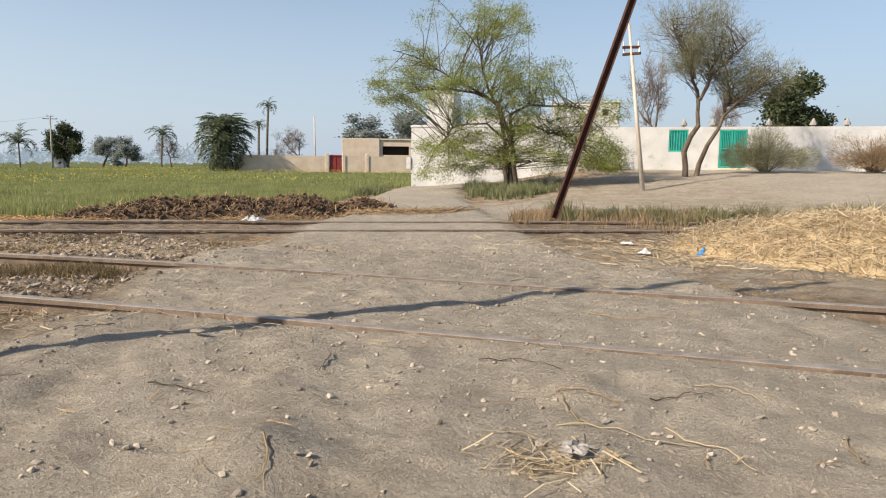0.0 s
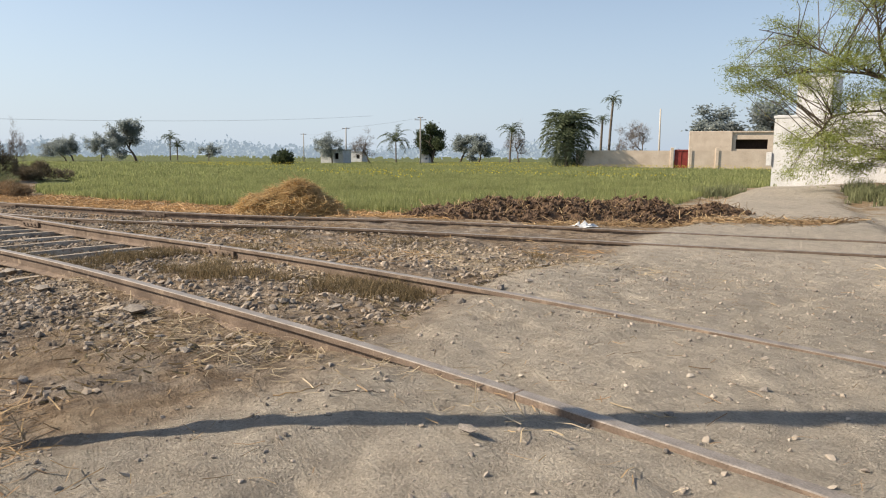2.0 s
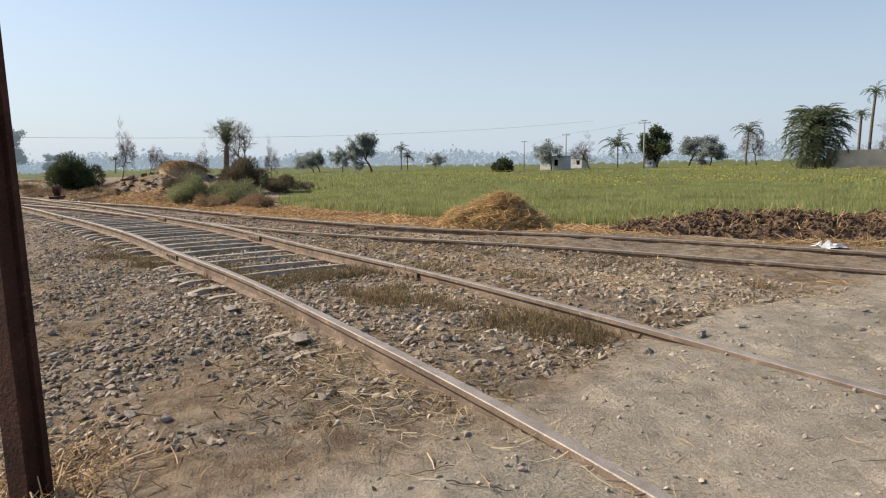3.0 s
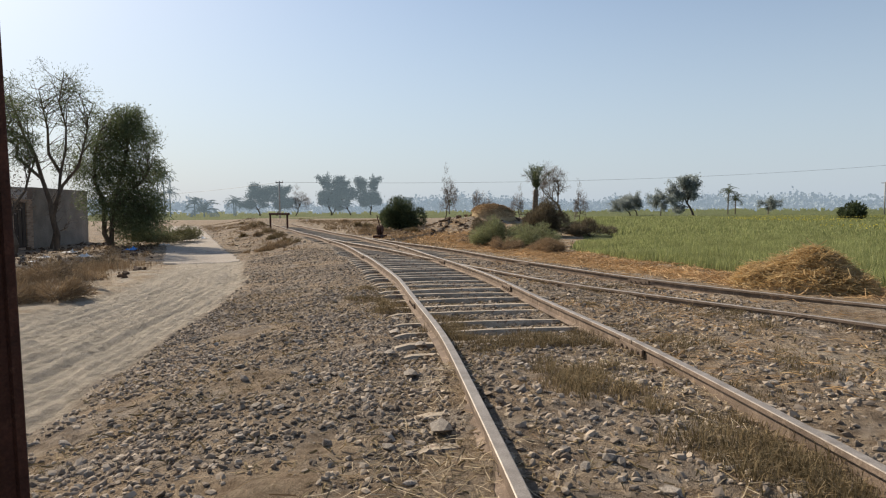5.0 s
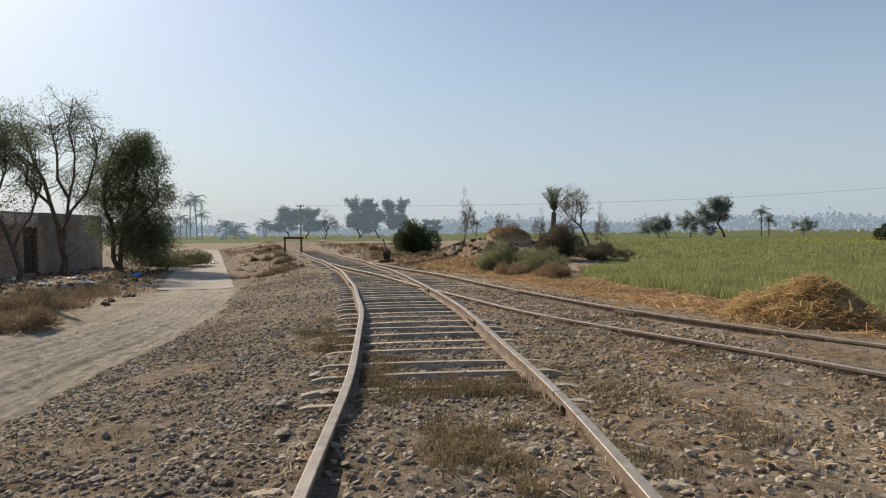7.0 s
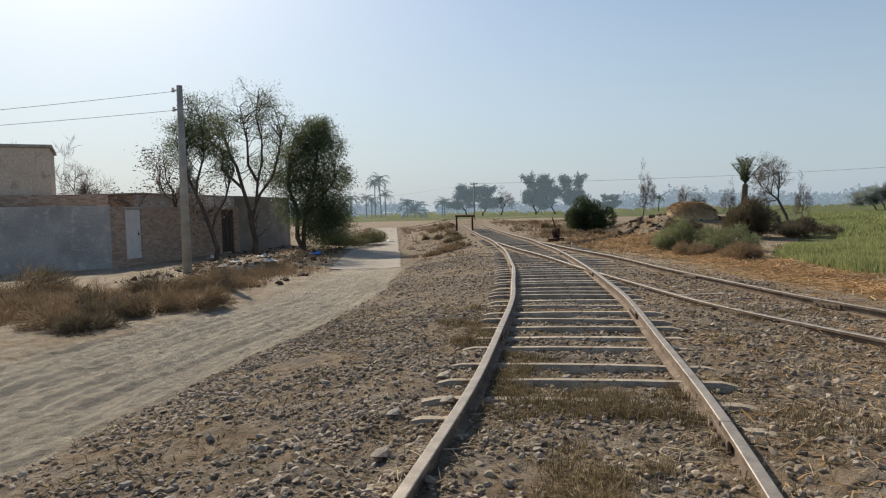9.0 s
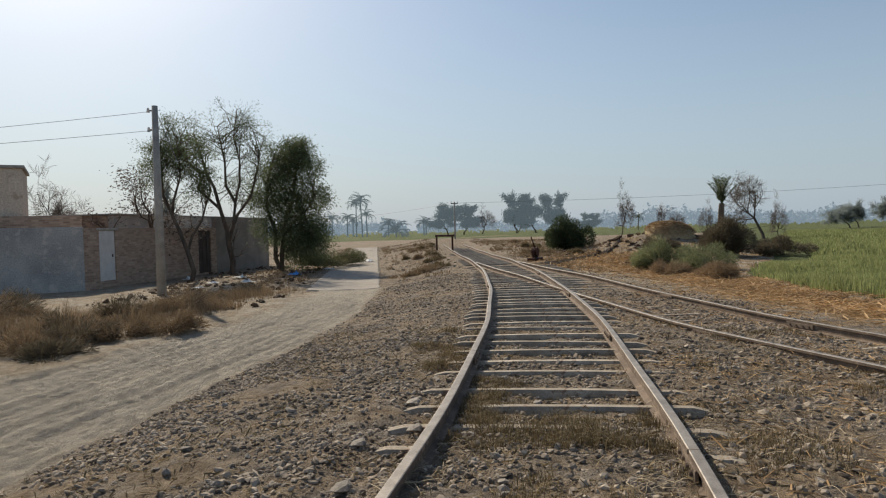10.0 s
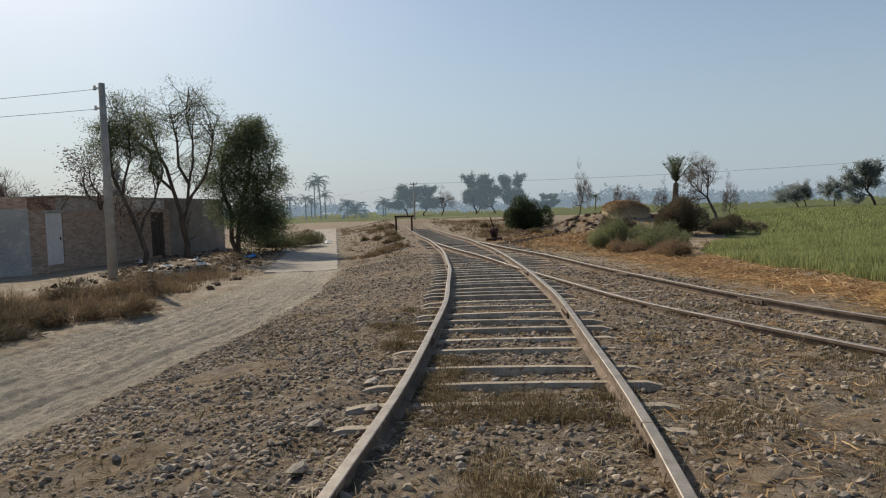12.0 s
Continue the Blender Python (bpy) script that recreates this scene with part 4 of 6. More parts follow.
def tree(name, label, at, height, wide, seed, leaf, n_leaf=8, leaf_len=0.3, leaf_wide=0.12, droop=0.0, trunks=1, kids=(6, 4, 4), bare_to=0.35, bend=0.25, rise=0.1, spread=0.8, shrink=0.58, thick=None, twig=None, lean=0.15, category="tree", splay=0.3):
    rg = np.random.default_rng(seed)
    segs, twigs = [], []
    for k in range(trunks):
        a = rg.uniform(0, 6.3)
        w = np.array([math.cos(a) * lean, math.sin(a) * lean, 1.0]) + (np.array([math.cos(a), math.sin(a), 0]) * splay if trunks > 1 else 0)
        grow(rg, (rg.uniform(-0.1, 0.1) * (trunks > 1), rg.uniform(-0.1, 0.1) * (trunks > 1), -0.2), w, height * 0.7, thick or height * 0.022, 0, segs, twigs, bend, rise, kids, spread, shrink, bare_to)
    segs = np.array(segs)
    tips = np.array([np.concatenate(t) for t in twigs])
    allp = np.concatenate([segs[:, 3:6], tips[:, 3:6]])
    top = np.percentile(allp[:, 2], 99.5)
    half = np.percentile(np.hypot(allp[:, 0], allp[:, 1]), 97)
    fx, fz = (wide / 2) / half, height / top
    for arr in (segs, tips):
        for c in (0, 1, 3, 4):
            arr[:, c] *= fx
        for c in (2, 5):
            arr[:, c] *= fz
    ob = thing(name, at, label, category)
    v, f = tubes(segs, 5)
    mesh_of("trunk", v, f, BARK, ob, smooth=True)
    if leaf is not None:
        n = len(tips)
        t = rg.uniform(0, 1.05, (n, n_leaf, 1))
        base = tips[:, None, 0:3] * (1 - t) + tips[:, None, 3:6] * t
        d0 = unit(tips[:, None, 3:6] - tips[:, None, 0:3])
        way = d0 * 0.6 + rg.normal(size=(n, n_leaf, 3)) * 0.7 + np.array([0, 0, -droop])
        base = base + rg.normal(size=base.shape) * max(leaf_len * 0.35, height * 0.04) - np.array([0, 0, 1]) * droop * leaf_len * rg.uniform(0, 2.2, (n, n_leaf, 1))
        v, f = leaves(base.reshape(-1, 3), way.reshape(-1, 3), leaf_len, leaf_wide, rg)
        mesh_of("crown", v, f, leaf, ob)
    elif twig:
        n, m = len(tips), twig
        t = rg.uniform(0, 1.0, (n, m, 1))
        base = tips[:, None, 0:3] * (1 - t) + tips[:, None, 3:6] * t
        way = unit(tips[:, None, 3:6] - tips[:, None, 0:3]) * 0.7 + rg.normal(size=(n, m, 3)) * 0.5
        v, f = leaves(base.reshape(-1, 3), way.reshape(-1, 3), height * 0.09, 0.022 * height / 6, rg)
        mesh_of("crown", v, f, BROWNTWIG, ob)
    return ob


def frond_mesh(name, length, arch, material, seed, pairs=26, leaflet=0.42, ragged=0.0):
    rg = np.random.default_rng(seed)
    t = np.linspace(0, 1, 12)
    ang = radians(68) - arch * t ** 1.2
    dx, dz = np.cos(ang), np.sin(ang)
    x, z = np.concatenate([[0], np.cumsum(dx[:-1] + dx[1:]) / 2]) * length / 11, np.concatenate([[0], np.cumsum(dz[:-1] + dz[1:]) / 2]) * length / 11
    segs = [(x[i], 0, z[i], x[i + 1], 0, z[i + 1], 0.03 * (1 - t[i]) + 0.008, 0.03 * (1 - t[i + 1]) + 0.006) for i in range(11)]
    v1, f1 = tubes(segs, 4)
    s = np.linspace(0.12, 1, pairs)
    px, pz = np.interp(s, t, x), np.interp(s, t, z)
    ax, az = np.interp(s, t, dx), np.interp(s, t, dz)
    pos, way, size = [], [], []
    for k in (-1, 1):
        pos.append(np.stack([px, np.zeros(pairs), pz], 1))
        way.append(np.stack([ax * 0.75, np.full(pairs, 0.8 * k), az * 0.75 - 0.15 + rg.normal(size=pairs) * 0.18], 1))
    pos, way = np.concatenate(pos), unit(np.concatenate(way))
    v2, f2 = leaves(pos, way, leaflet * length / 2.2, 0.05 * length / 2.2, rg)
    me = bpy.data.meshes.new(name)
    ob = mesh_of(name, np.concatenate([v1, v2]), np.concatenate([f1, f2 + len(v1)]), material)
    me = ob.data
    bpy.data.objects.remove(ob)
    return me


FRONDS = [frond_mesh("frond", 2.2, a, PALMLEAF, 50 + i) for i, a in enumerate((1.5, 1.9, 2.3))]

FRONDS_UP = [frond_mesh("frond", 2.2, a, PALMLEAF, 60 + i) for i, a in enumerate((0.15, 0.4))]


def palm(label, at, height, wide, fronds=26, seed=0, trunk_r=0.17, low=0.0, skirt=False, hazy=False):
    """A date palm; low: how far down fronds hang over the trunk, as a part of the height; skirt: fronds stand up in a brush."""
    rg = random.Random(seed)
    ob = thing("date_palm", at, label, "palm tree")
    size = wide / 2 / 1.55
    th = max(height - 1.5 * size, 0.4)
    lx, ly = rg.uniform(-0.05, 0.05) * th, rg.uniform(-0.05, 0.05) * th
    segs, n = [], 14
    for i in range(n):
        a, b = i / n, (i + 1) / n
        segs.append((lx * a * a, ly * a * a, -0.3 + (th + 0.3) * a, lx * b * b, ly * b * b, -0.3 + (th + 0.3) * b, trunk_r * (1.08 - 0.25 * a), trunk_r * (0.92 - 0.25 * b)))
    v, f = tubes(segs, 8)
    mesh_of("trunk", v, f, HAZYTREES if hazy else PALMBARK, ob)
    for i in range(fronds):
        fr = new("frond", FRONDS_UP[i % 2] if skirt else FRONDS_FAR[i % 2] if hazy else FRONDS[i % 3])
        fr.parent = ob
        k = i / fronds
        drop = low * height * (max(0, k - 0.2) / 0.8 if low > 0.5 else max(0, k - 0.45) / 0.55)
        tilt = (-20 + 78 * k if low > 0.5 else -26 + 30 * k if skirt else -25 + 85 * k) + rg.uniform(-8, 8)
        s = size * rg.uniform(0.85, 1.12) * (0.66 + 0.48 * math.sin(math.pi * min(1, k * 1.05 + 0.08)) if low > 0.5 else 1)
        fr.matrix_basis = pose(lx, ly, th - drop, 0, tilt, i * 137.5 + rg.uniform(-12, 12)) @ Matrix.Diagonal((s, s, s, 1))
    return ob


def bush(name, label, at, w, d, h, leaf, seed, n=2600, leaf_len=0.16, leaf_wide=0.05, stems=26, rot=0, wisps=0.25, category="bush"):
    rg = np.random.default_rng(seed)
    lob = 17
    c = rg.uniform(-0.7, 0.7, (lob, 2))
    hh = (1 - 0.6 * (c ** 2).sum(1)) * rg.uniform(0.5, 1.2, lob)
    pick = rg.integers(0, lob, n)
    u = unit(rg.normal(size=(n, 3))) * (rg.uniform(0.35, 1, (n, 1)) ** 0.5)
    u[:, 2] = np.abs(u[:, 2]) if wisps == 0 else u[:, 2]
    r = 0.3
    x = (c[pick, 0] + u[:, 0] * r) * w / 2 / 1.0
    y = (c[pick, 1] + u[:, 1] * r) * d / 2 / 1.0
    z = np.clip(hh[pick] * (0.55 + u[:, 2] * 0.45), 0.02, None) * h
    pos = np.stack([x, y, z], 1)
    out = unit(pos - np.array([0, 0, h * 0.2])) + rg.normal(size=(n, 3)) * 0.6 + np.array([0, 0, 0.3])
    v, f = leaves(pos, out, leaf_len, leaf_wide, rg)
    ob = thing(name, at, label, category)
    ob.rotation_euler = (0, 0, rot)
    mesh_of("foliage", v, f, leaf, ob)
    segs = []
    for _ in range(stems):
        q = pos[rg.integers(0, n)] * rg.uniform(0.8, 1 + wisps)
        m = q * 0.5 + np.array([0, 0, 0.12 * h])
        b = q * 0.12 * np.array([1, 1, 0])
        segs += [(*b, *m, 0.004 + 0.005 * h, 0.004 + 0.003 * h), (*m, *q, 0.004 + 0.003 * h, 0.003)]
    v, f = tubes(segs, 4)
    mesh_of("stem_tangle", v, f, BARK, ob)
    return ob


def blades(name, label, pts, h, material, rg, per=6, wide=0.012, lean=0.45, category="grass", parent=None):
    """Tufts of bent blades at ground points (n, 3), as one mesh of stuff."""
    n = len(pts) * per
    p = np.repeat(pts, per, 0) + np.concatenate([rg.normal(size=(n, 2)) * 0.05 * (h / 0.3 if np.isscalar(h) else 1), np.zeros((n, 1))], 1)
    hh = (np.repeat(h, per) if not np.isscalar(h) else h) * rg.uniform(0.45, 1.15, n)
    a = rg.uniform(0, 6.28, n)
    ln = rg.uniform(0.1, 1, n) * lean
    dirx, diry = np.cos(a), np.sin(a)
    wd = wide * rg.uniform(0.6, 1.4, n)
    b = rg.uniform(0, 6.28, n)
    sx, sy = np.cos(b) * wd / 2, np.sin(b) * wd / 2
    mid = p + np.stack([dirx * ln * hh * 0.3, diry * ln * hh * 0.3, hh * 0.6], 1)
    tip = p + np.stack([dirx * ln * hh, diry * ln * hh, hh * (1 - 0.3 * ln)], 1)
    s = np.stack([sx, sy, np.zeros(n)], 1)
    v = np.stack([p - s - [0, 0, 0.02], p + s - [0, 0, 0.02], mid + s * 0.7, tip, mid - s * 0.7], 1).reshape(-1, 3)
    i = np.arange(n)[:, None] * 5
    me_f = np.concatenate([i + np.array([[0, 1, 2]]), i + np.array([[0, 2, 4]]), i + np.array([[4, 2, 3]])])
    ob = mesh_of(name, v, me_f, material, parent)
    return tagged(ob, label, category, kind="stuff")


def on_ground(x, y):
    return np.stack([x, y, ground_z(x, y)], 1)


def straws(name, label, pts, material, rg, length=0.22, wide=0.008, tilt=0.3, lift=0.012, category="straw"):
    n = len(pts)
    a, t = rg.uniform(0, 6.28, n), rg.normal(size=n) * tilt
    d = np.stack([np.cos(a) * np.cos(t), np.sin(a) * np.cos(t), np.sin(t)], 1)
    s = unit(np.cross(d, unit(rg.normal(size=(n, 3)) * [0.5, 0.5, 0.5] + [0, 0, 1.0])))
    ln, wd = (length * rg.uniform(0.35, 1.3, n))[:, None], (wide * rg.uniform(0.6, 1.5, n))[:, None]
    bow = unit(np.cross(d, s)) * ln * rg.uniform(-0.12, 0.12, n)[:, None]
    c = pts + np.array([0, 0, lift]) + np.array([0, 0, 1.0]) * np.abs(np.sin(t))[:, None] * ln * 0.5
    v = np.stack([c - d * ln / 2 - s * wd / 2, c - d * ln / 2 + s * wd / 2, c + bow + s * wd / 2, c + d * ln / 2 + s * wd / 2, c + d * ln / 2 - s * wd / 2, c + bow - s * wd / 2], 1).reshape(-1, 3)
    i = np.arange(n)[:, None] * 6
    f = np.concatenate([i + np.array([[0, 1, 2, 5]]), i + np.array([[5, 2, 3, 4]])])
    return tagged(mesh_of(name, v, f, material), label, category, kind="stuff")


_g = (1 + 5 ** 0.5) / 2
ICO_V = unit(np.array([(-1, _g, 0), (1, _g, 0), (-1, -_g, 0), (1, -_g, 0), (0, -1, _g), (0, 1, _g), (0, -1, -_g), (0, 1, -_g), (_g, 0, -1), (_g, 0, 1), (-_g, 0, -1), (-_g, 0, 1)], float))
ICO_F = np.array([(0, 11, 5), (0, 5, 1), (0, 1, 7), (0, 7, 10), (0, 10, 11), (1, 5, 9), (5, 11, 4), (11, 10, 2), (10, 7, 6), (7, 1, 8), (3, 9, 4), (3, 4, 2), (3, 2, 6), (3, 6, 8), (3, 8, 9), (4, 9, 5), (2, 4, 11), (6, 2, 10), (8, 6, 7), (9, 8, 1)])


def stones(name, label, pts, size, material, rg, flat=0.6, category="gravel"):
    n = len(pts)
    v = ICO_V[None] * (1 + rg.uniform(-0.42, 0.35, (n, 12, 1)))
    v = v * np.stack([rg.uniform(0.7, 1.3, n), rg.uniform(0.55, 1.0, n), rg.uniform(0.4, 0.8, n) * flat / 0.6], 1)[:, None]
    a = rg.uniform(0, 6.28, n)
    ca, sa = np.cos(a)[:, None], np.sin(a)[:, None]
    v = np.stack([v[..., 0] * ca - v[..., 1] * sa, v[..., 0] * sa + v[..., 1] * ca, v[..., 2] + v[..., 0] * rg.normal(size=(n, 1)) * 0.25], -1)
    v = v * (size / 2)[:, None, None] + (pts + np.stack([np.zeros(n), np.zeros(n), size * 0.09], 1))[:, None]
    f = (ICO_F[None] + (np.arange(n) * 12)[:, None, None]).reshape(-1, 3)
    return tagged(mesh_of(name, v.reshape(-1, 3), f, material), label, category, kind="stuff")


def heap(name, label, cx, cy, rx, ry, h, rot, material, seed, rough=0.12, category="heap", res=46, power=1.3):
    """A lumpy heap lying on the ground; returns the thing and sample points on its skin."""
    u = np.linspace(-1, 1, res)
    gx, gy = np.meshgrid(u, u)
    rr = np.clip(1 - (gx ** 2 + gy ** 2), 0, 1)
    c, s = math.cos(rot), math.sin(rot)
    wx, wy = cx + c * gx * rx - s * gy * ry, cy + s * gx * rx + c * gy * ry
    k = 1.0 / max(0.35, min(rx, ry))
    z = h * rr ** (1 / power) * (1 + 0.5 * vnoise(wx * 1.3 * k, wy * 1.3 * k, seed)) + rr ** 0.5 * rough * (vnoise(wx * 4, wy * 4, seed + 1) * 1.2 + vnoise(wx * 9, wy * 9, seed + 2))
    z = ground_z(wx, wy, False) + np.where(rr > 0, np.maximum(z, -0.02), 0) - 0.06 * (rr <= 0.03)
    i = (np.arange(res - 1)[:, None] * res + np.arange(res - 1)[None]).ravel()
    f = np.stack([i, i + 1, i + res + 1, i + res], 1)
    inside = (rr.ravel()[f] > 0).any(1)
    ob = thing(name, (cx, cy, 0), label, category)
    v = np.stack([wx.ravel() - cx, wy.ravel() - cy, z.ravel()], 1)
    mesh_of("mound", v, f[inside], material, ob, smooth=True)
    ok = rr.ravel() > 0.03
    return ob, (v + np.array([cx, cy, 0]))[ok]


def skin(pts, n, rg, jitter=0.06):
    p = pts[rg.integers(0, len(pts), n)]
    return p + rg.normal(size=(n, 3)) * np.array([jitter, jitter, 0.012])


def pad_tree(name, label, at, right, scale, limbs, pads, leaf, seed, per=420, leaf_len=0.32, leaf_wide=0.035, droop=0.2, twigs=16, r0=0.14):
    """A tree of laid-out limbs, (across, up) in steps of scale, that carry pads of foliage (across, up, half width, half height)."""
    rg = np.random.default_rng(seed)
    rt, fw = np.array([right[0], right[1], 0.0]), np.array([-right[1], right[0], 0.0])
    segs, nodes = [], []
    for k, limb in enumerate(limbs):
        side = rg.uniform(-0.35, 0.35)
        n = len(limb)
        pts = []
        for i, (a, u) in enumerate(limb):
            depth = side * i / n * abs(u) * scale + rg.normal() * 0.05
            pts.append(rt * a * scale + np.array([0, 0, u * scale]) + fw * depth)
        pts[0][2] -= 0.25 if limb[0][1] == 0 else 0
        fine = [pts[0]]
        for p, q in zip(pts, pts[1:]):
            m = (p + q) / 2 + rg.normal(size=3) * 0.07 * np.linalg.norm(q - p)
            fine += [m, q]
        start = r0 * (1.0 if limb[0][1] == 0 else 0.55)
        rad = np.linspace(start, start * 0.22, len(fine))
        for i in range(len(fine) - 1):
            segs.append((*fine[i], *fine[i + 1], rad[i], rad[i + 1]))
        for p, q in zip(fine[1:], fine[2:]):
            nodes += [p + (q - p) * w for w in (0.0, 0.33, 0.67, 1.0)]
    nodes = np.array(nodes)
    pos, way = [], []
    for a, u, hw, hh in pads:
        c = rt * a * scale + np.array([0, 0, u * scale]) + fw * rg.uniform(-0.5, 0.5) * hw * scale
        ends = c + (rt[None] * rg.uniform(-1, 1, (twigs, 1)) * hw + fw[None] * rg.uniform(-0.9, 0.9, (twigs, 1)) * hw) * scale + np.array([0, 0, 1.0]) * rg.uniform(-1, 1, (twigs, 1)) * hh * scale
        for e in ends:
            s = nodes[np.argsort(np.linalg.norm(nodes - e, axis=1) + 1.2 * np.maximum(0, nodes[:, 2] - e[2] + 0.5))[rg.integers(0, 16)]]
            m = s * 0.45 + e * 0.55 + np.array([0, 0, 0.04 * np.linalg.norm(e - s)]) + rg.normal(size=3) * 0.1
            tip = e + unit(e - s) * 0.25 + np.array([0, 0, -droop * 0.3])
            segs += [(*s, *m, 0.018, 0.012), (*m, *e, 0.012, 0.007), (*e, *tip, 0.007, 0.003)]
            t = rg.uniform(0, 1, (per // twigs, 1))
            p = np.where(t < 0.35, m + (e - m) * t / 0.35, e + (tip - e) * (t - 0.35) / 0.65 * 1.6)
            p = p + rg.normal(size=p.shape) * np.array([0.2, 0.2, min(0.13, hh * scale * 0.13)]) - np.array([0, 0, 1.0]) * droop * rg.uniform(0, 0.9, t.shape)
            pos.append(p)
            way.append(unit(e - s) * 0.7 + rg.normal(size=p.shape) * 0.6 + np.array([0, 0, -droop]))
    ob = thing(name, at, label, "tree")
    v, f = tubes(segs, 6)
    mesh_of("trunk", v, f, BARK, ob, smooth=True)
    v, f = leaves(np.concatenate(pos), np.concatenate(way), leaf_len, leaf_wide, rg)
    mesh_of("crown", v, f, leaf, ob)
    return ob


# ---- heaps of straw, dung and earth ----
hay, hp = heap("straw_heap", "golden heap of loose straw beside the far rail", -15.9, 9.35, 1.3, 0.95, 0.66, 0.85, HAYCORE, 31, 0.2, power=1.2)
straws("straw_cover", "loose straw stalks covering the heap", skin(hp, 14000, rng, 0.04), GOLDSTRAW, rng, 0.3, 0.009, 0.2)
fh, fp = heap("haystack", "large rounded brown haystack on an earth mound", -48.3, -0.9, 1.6, 1.5, 0.85, 0.2, HAYCORE, 37, 0.05, power=2.0)
straws("straw_cover", "straw thatching the haystack", skin(fp, 6000, rng, 0.04), DULLSTRAW, rng, 0.3, 0.014, 0.12)
dg, dp = heap("dung_heap", "long dark brown dung heap between field and rails", -12.15, 14.6, 4.05, 1.15, 0.4, 0.9, DUNG, 41, 0.17, res=110)
straws("straw_litter", "pale straw bits on the dung heap", skin(dp, 1500, rng), DULLSTRAW, rng, 0.22, 0.012, 0.5)
stones("dung_clods", "dark crumbly clods on the dung heap", skin(dp, 5200, rng), 0.025 + 0.11 * rng.uniform(0, 1, 5200) ** 2, DUNG, rng, 0.8, "clods")
sp_, spp = heap("straw_heap", "wide low heap of trampled straw with litter beside the road", 1.85, 13.7, 3.5, 2.4, 0.62, 0.15, HAYCORE, 51, 0.1, res=70)
straws("straw_cover", "loose straw stalks covering the low heap", skin(spp, 20000, rng, 0.1), STRAW, rng, 0.2, 0.007, 0.3)
n = 5000
x, y = rng.normal(-0.4, 1.4, n), rng.normal(12.6, 0.8, n)
straws("straw_litter", "straw strewn at the edge of the road", on_ground(x, y), STRAW, rng, 0.18, 0.007, 0.12)

# straw strewn along the field's edge and beside the rails
n = 20000
s = rng.uniform(0, 1, n)
x = np.interp(s, [0, 1], [-33, -13.0])
y = np.interp(x, [-33, -29, -24, -19, -15, -13], [0.6, 3.0, 5.4, 8.2, 11.0, 13.0]) + rng.normal(0, 0.95, n)
straws("straw_litter", "straw strewn between the rails and the field", on_ground(x, y), ORANGESTRAW, rng, 0.28, 0.014, 0.15)
n = 2600
x = rng.uniform(-12, -8.5, n)
y = np.interp(x, [-12, -8.5], [14, 18.4]) + rng.normal(0, 0.6, n) - 0.9
straws("straw_litter", "straw strewn round the dung heap", on_ground(x + 1.0, y), DULLSTRAW, rng, 0.28, 0.012, 0.2)


def patch(cx, cy, sx, sy, n):
    return rng.normal(cx, sx, n), rng.normal(cy, sy, n)


xs, ys = [], []
for cx, cy, sx, sy, n in ((-7.2, 8.1, 0.7, 0.3, 420), (-4.45, 5.0, 0.45, 0.22, 300), (-5.4, 4.6, 0.5, 0.25, 260), (-8.4, 8.9, 0.6, 0.3, 260), (-6.2, 6.15, 0.7, 0.12, 240), (-8.7, 5.65, 0.8, 0.12, 220), (-7.2, 4.3, 0.9, 0.12, 220), (-10.5, 6.3, 2.2, 0.5, 520), (-0.36, 4.72, 0.12, 0.07, 130), (-3.0, 5.45, 0.45, 0.1, 70), (-6.0, 9.3, 0.9, 0.35, 320), (-9.0, 6.3, 1.2, 0.6, 300), (-15.5, 4.0, 0.4, 0.2, 120)):
    a, b = patch(cx, cy, sx, sy, n)
    xs.append(a)
    ys.append(b)
x, y = np.concatenate(xs), np.concatenate(ys)
a, b = patch(-3.85, 3.3, 0.42, 0.22, 1500)
straws("straw_litter", "brown matted straw round the girder post", on_ground(a, b), DULLSTRAW, rng, 0.16, 0.005, 0.35)
straws("straw_litter", "scattered pale straw beside the rails", on_ground(x, y), STRAW, rng, 0.13, 0.0038, 0.15)
n = 5000
x = rng.uniform(-22, -6.5, n)
y = np.interp(x, *offset_line(AX, AY, 0.87)) + rng.uniform(1.0, 5.2, n) * 1.06
k = vnoise(x * 0.9, y * 0.9, 57) + 0.2 * rng.uniform(-1, 1, n) > 0.05
straws("straw_litter", "orange-brown straw lying between the tracks", on_ground(x[k], y[k]), ORANGESTRAW, rng, 0.17, 0.007, 0.15)
n = 2600
x, y = rng.uniform(-13, 2.5, n), rng.uniform(3.2, 12, n)
straws("straw_litter", "single straws and twigs scattered on the earth", on_ground(x, y), DULLSTRAW, rng, 0.1, 0.0032, 0.12)

n = 5000
x, y = rng.normal(-37.5, 3.2, n), rng.normal(-1.8, 1.5, n)
k = np.abs(y - np.interp(x, *offset_line(AX, AY, 0.87))) > 1.6
straws("straw_litter", "orange-brown straw strewn round the switch lever", on_ground(x[k], y[k]), ORANGESTRAW, rng, 0.34, 0.022, 0.2)

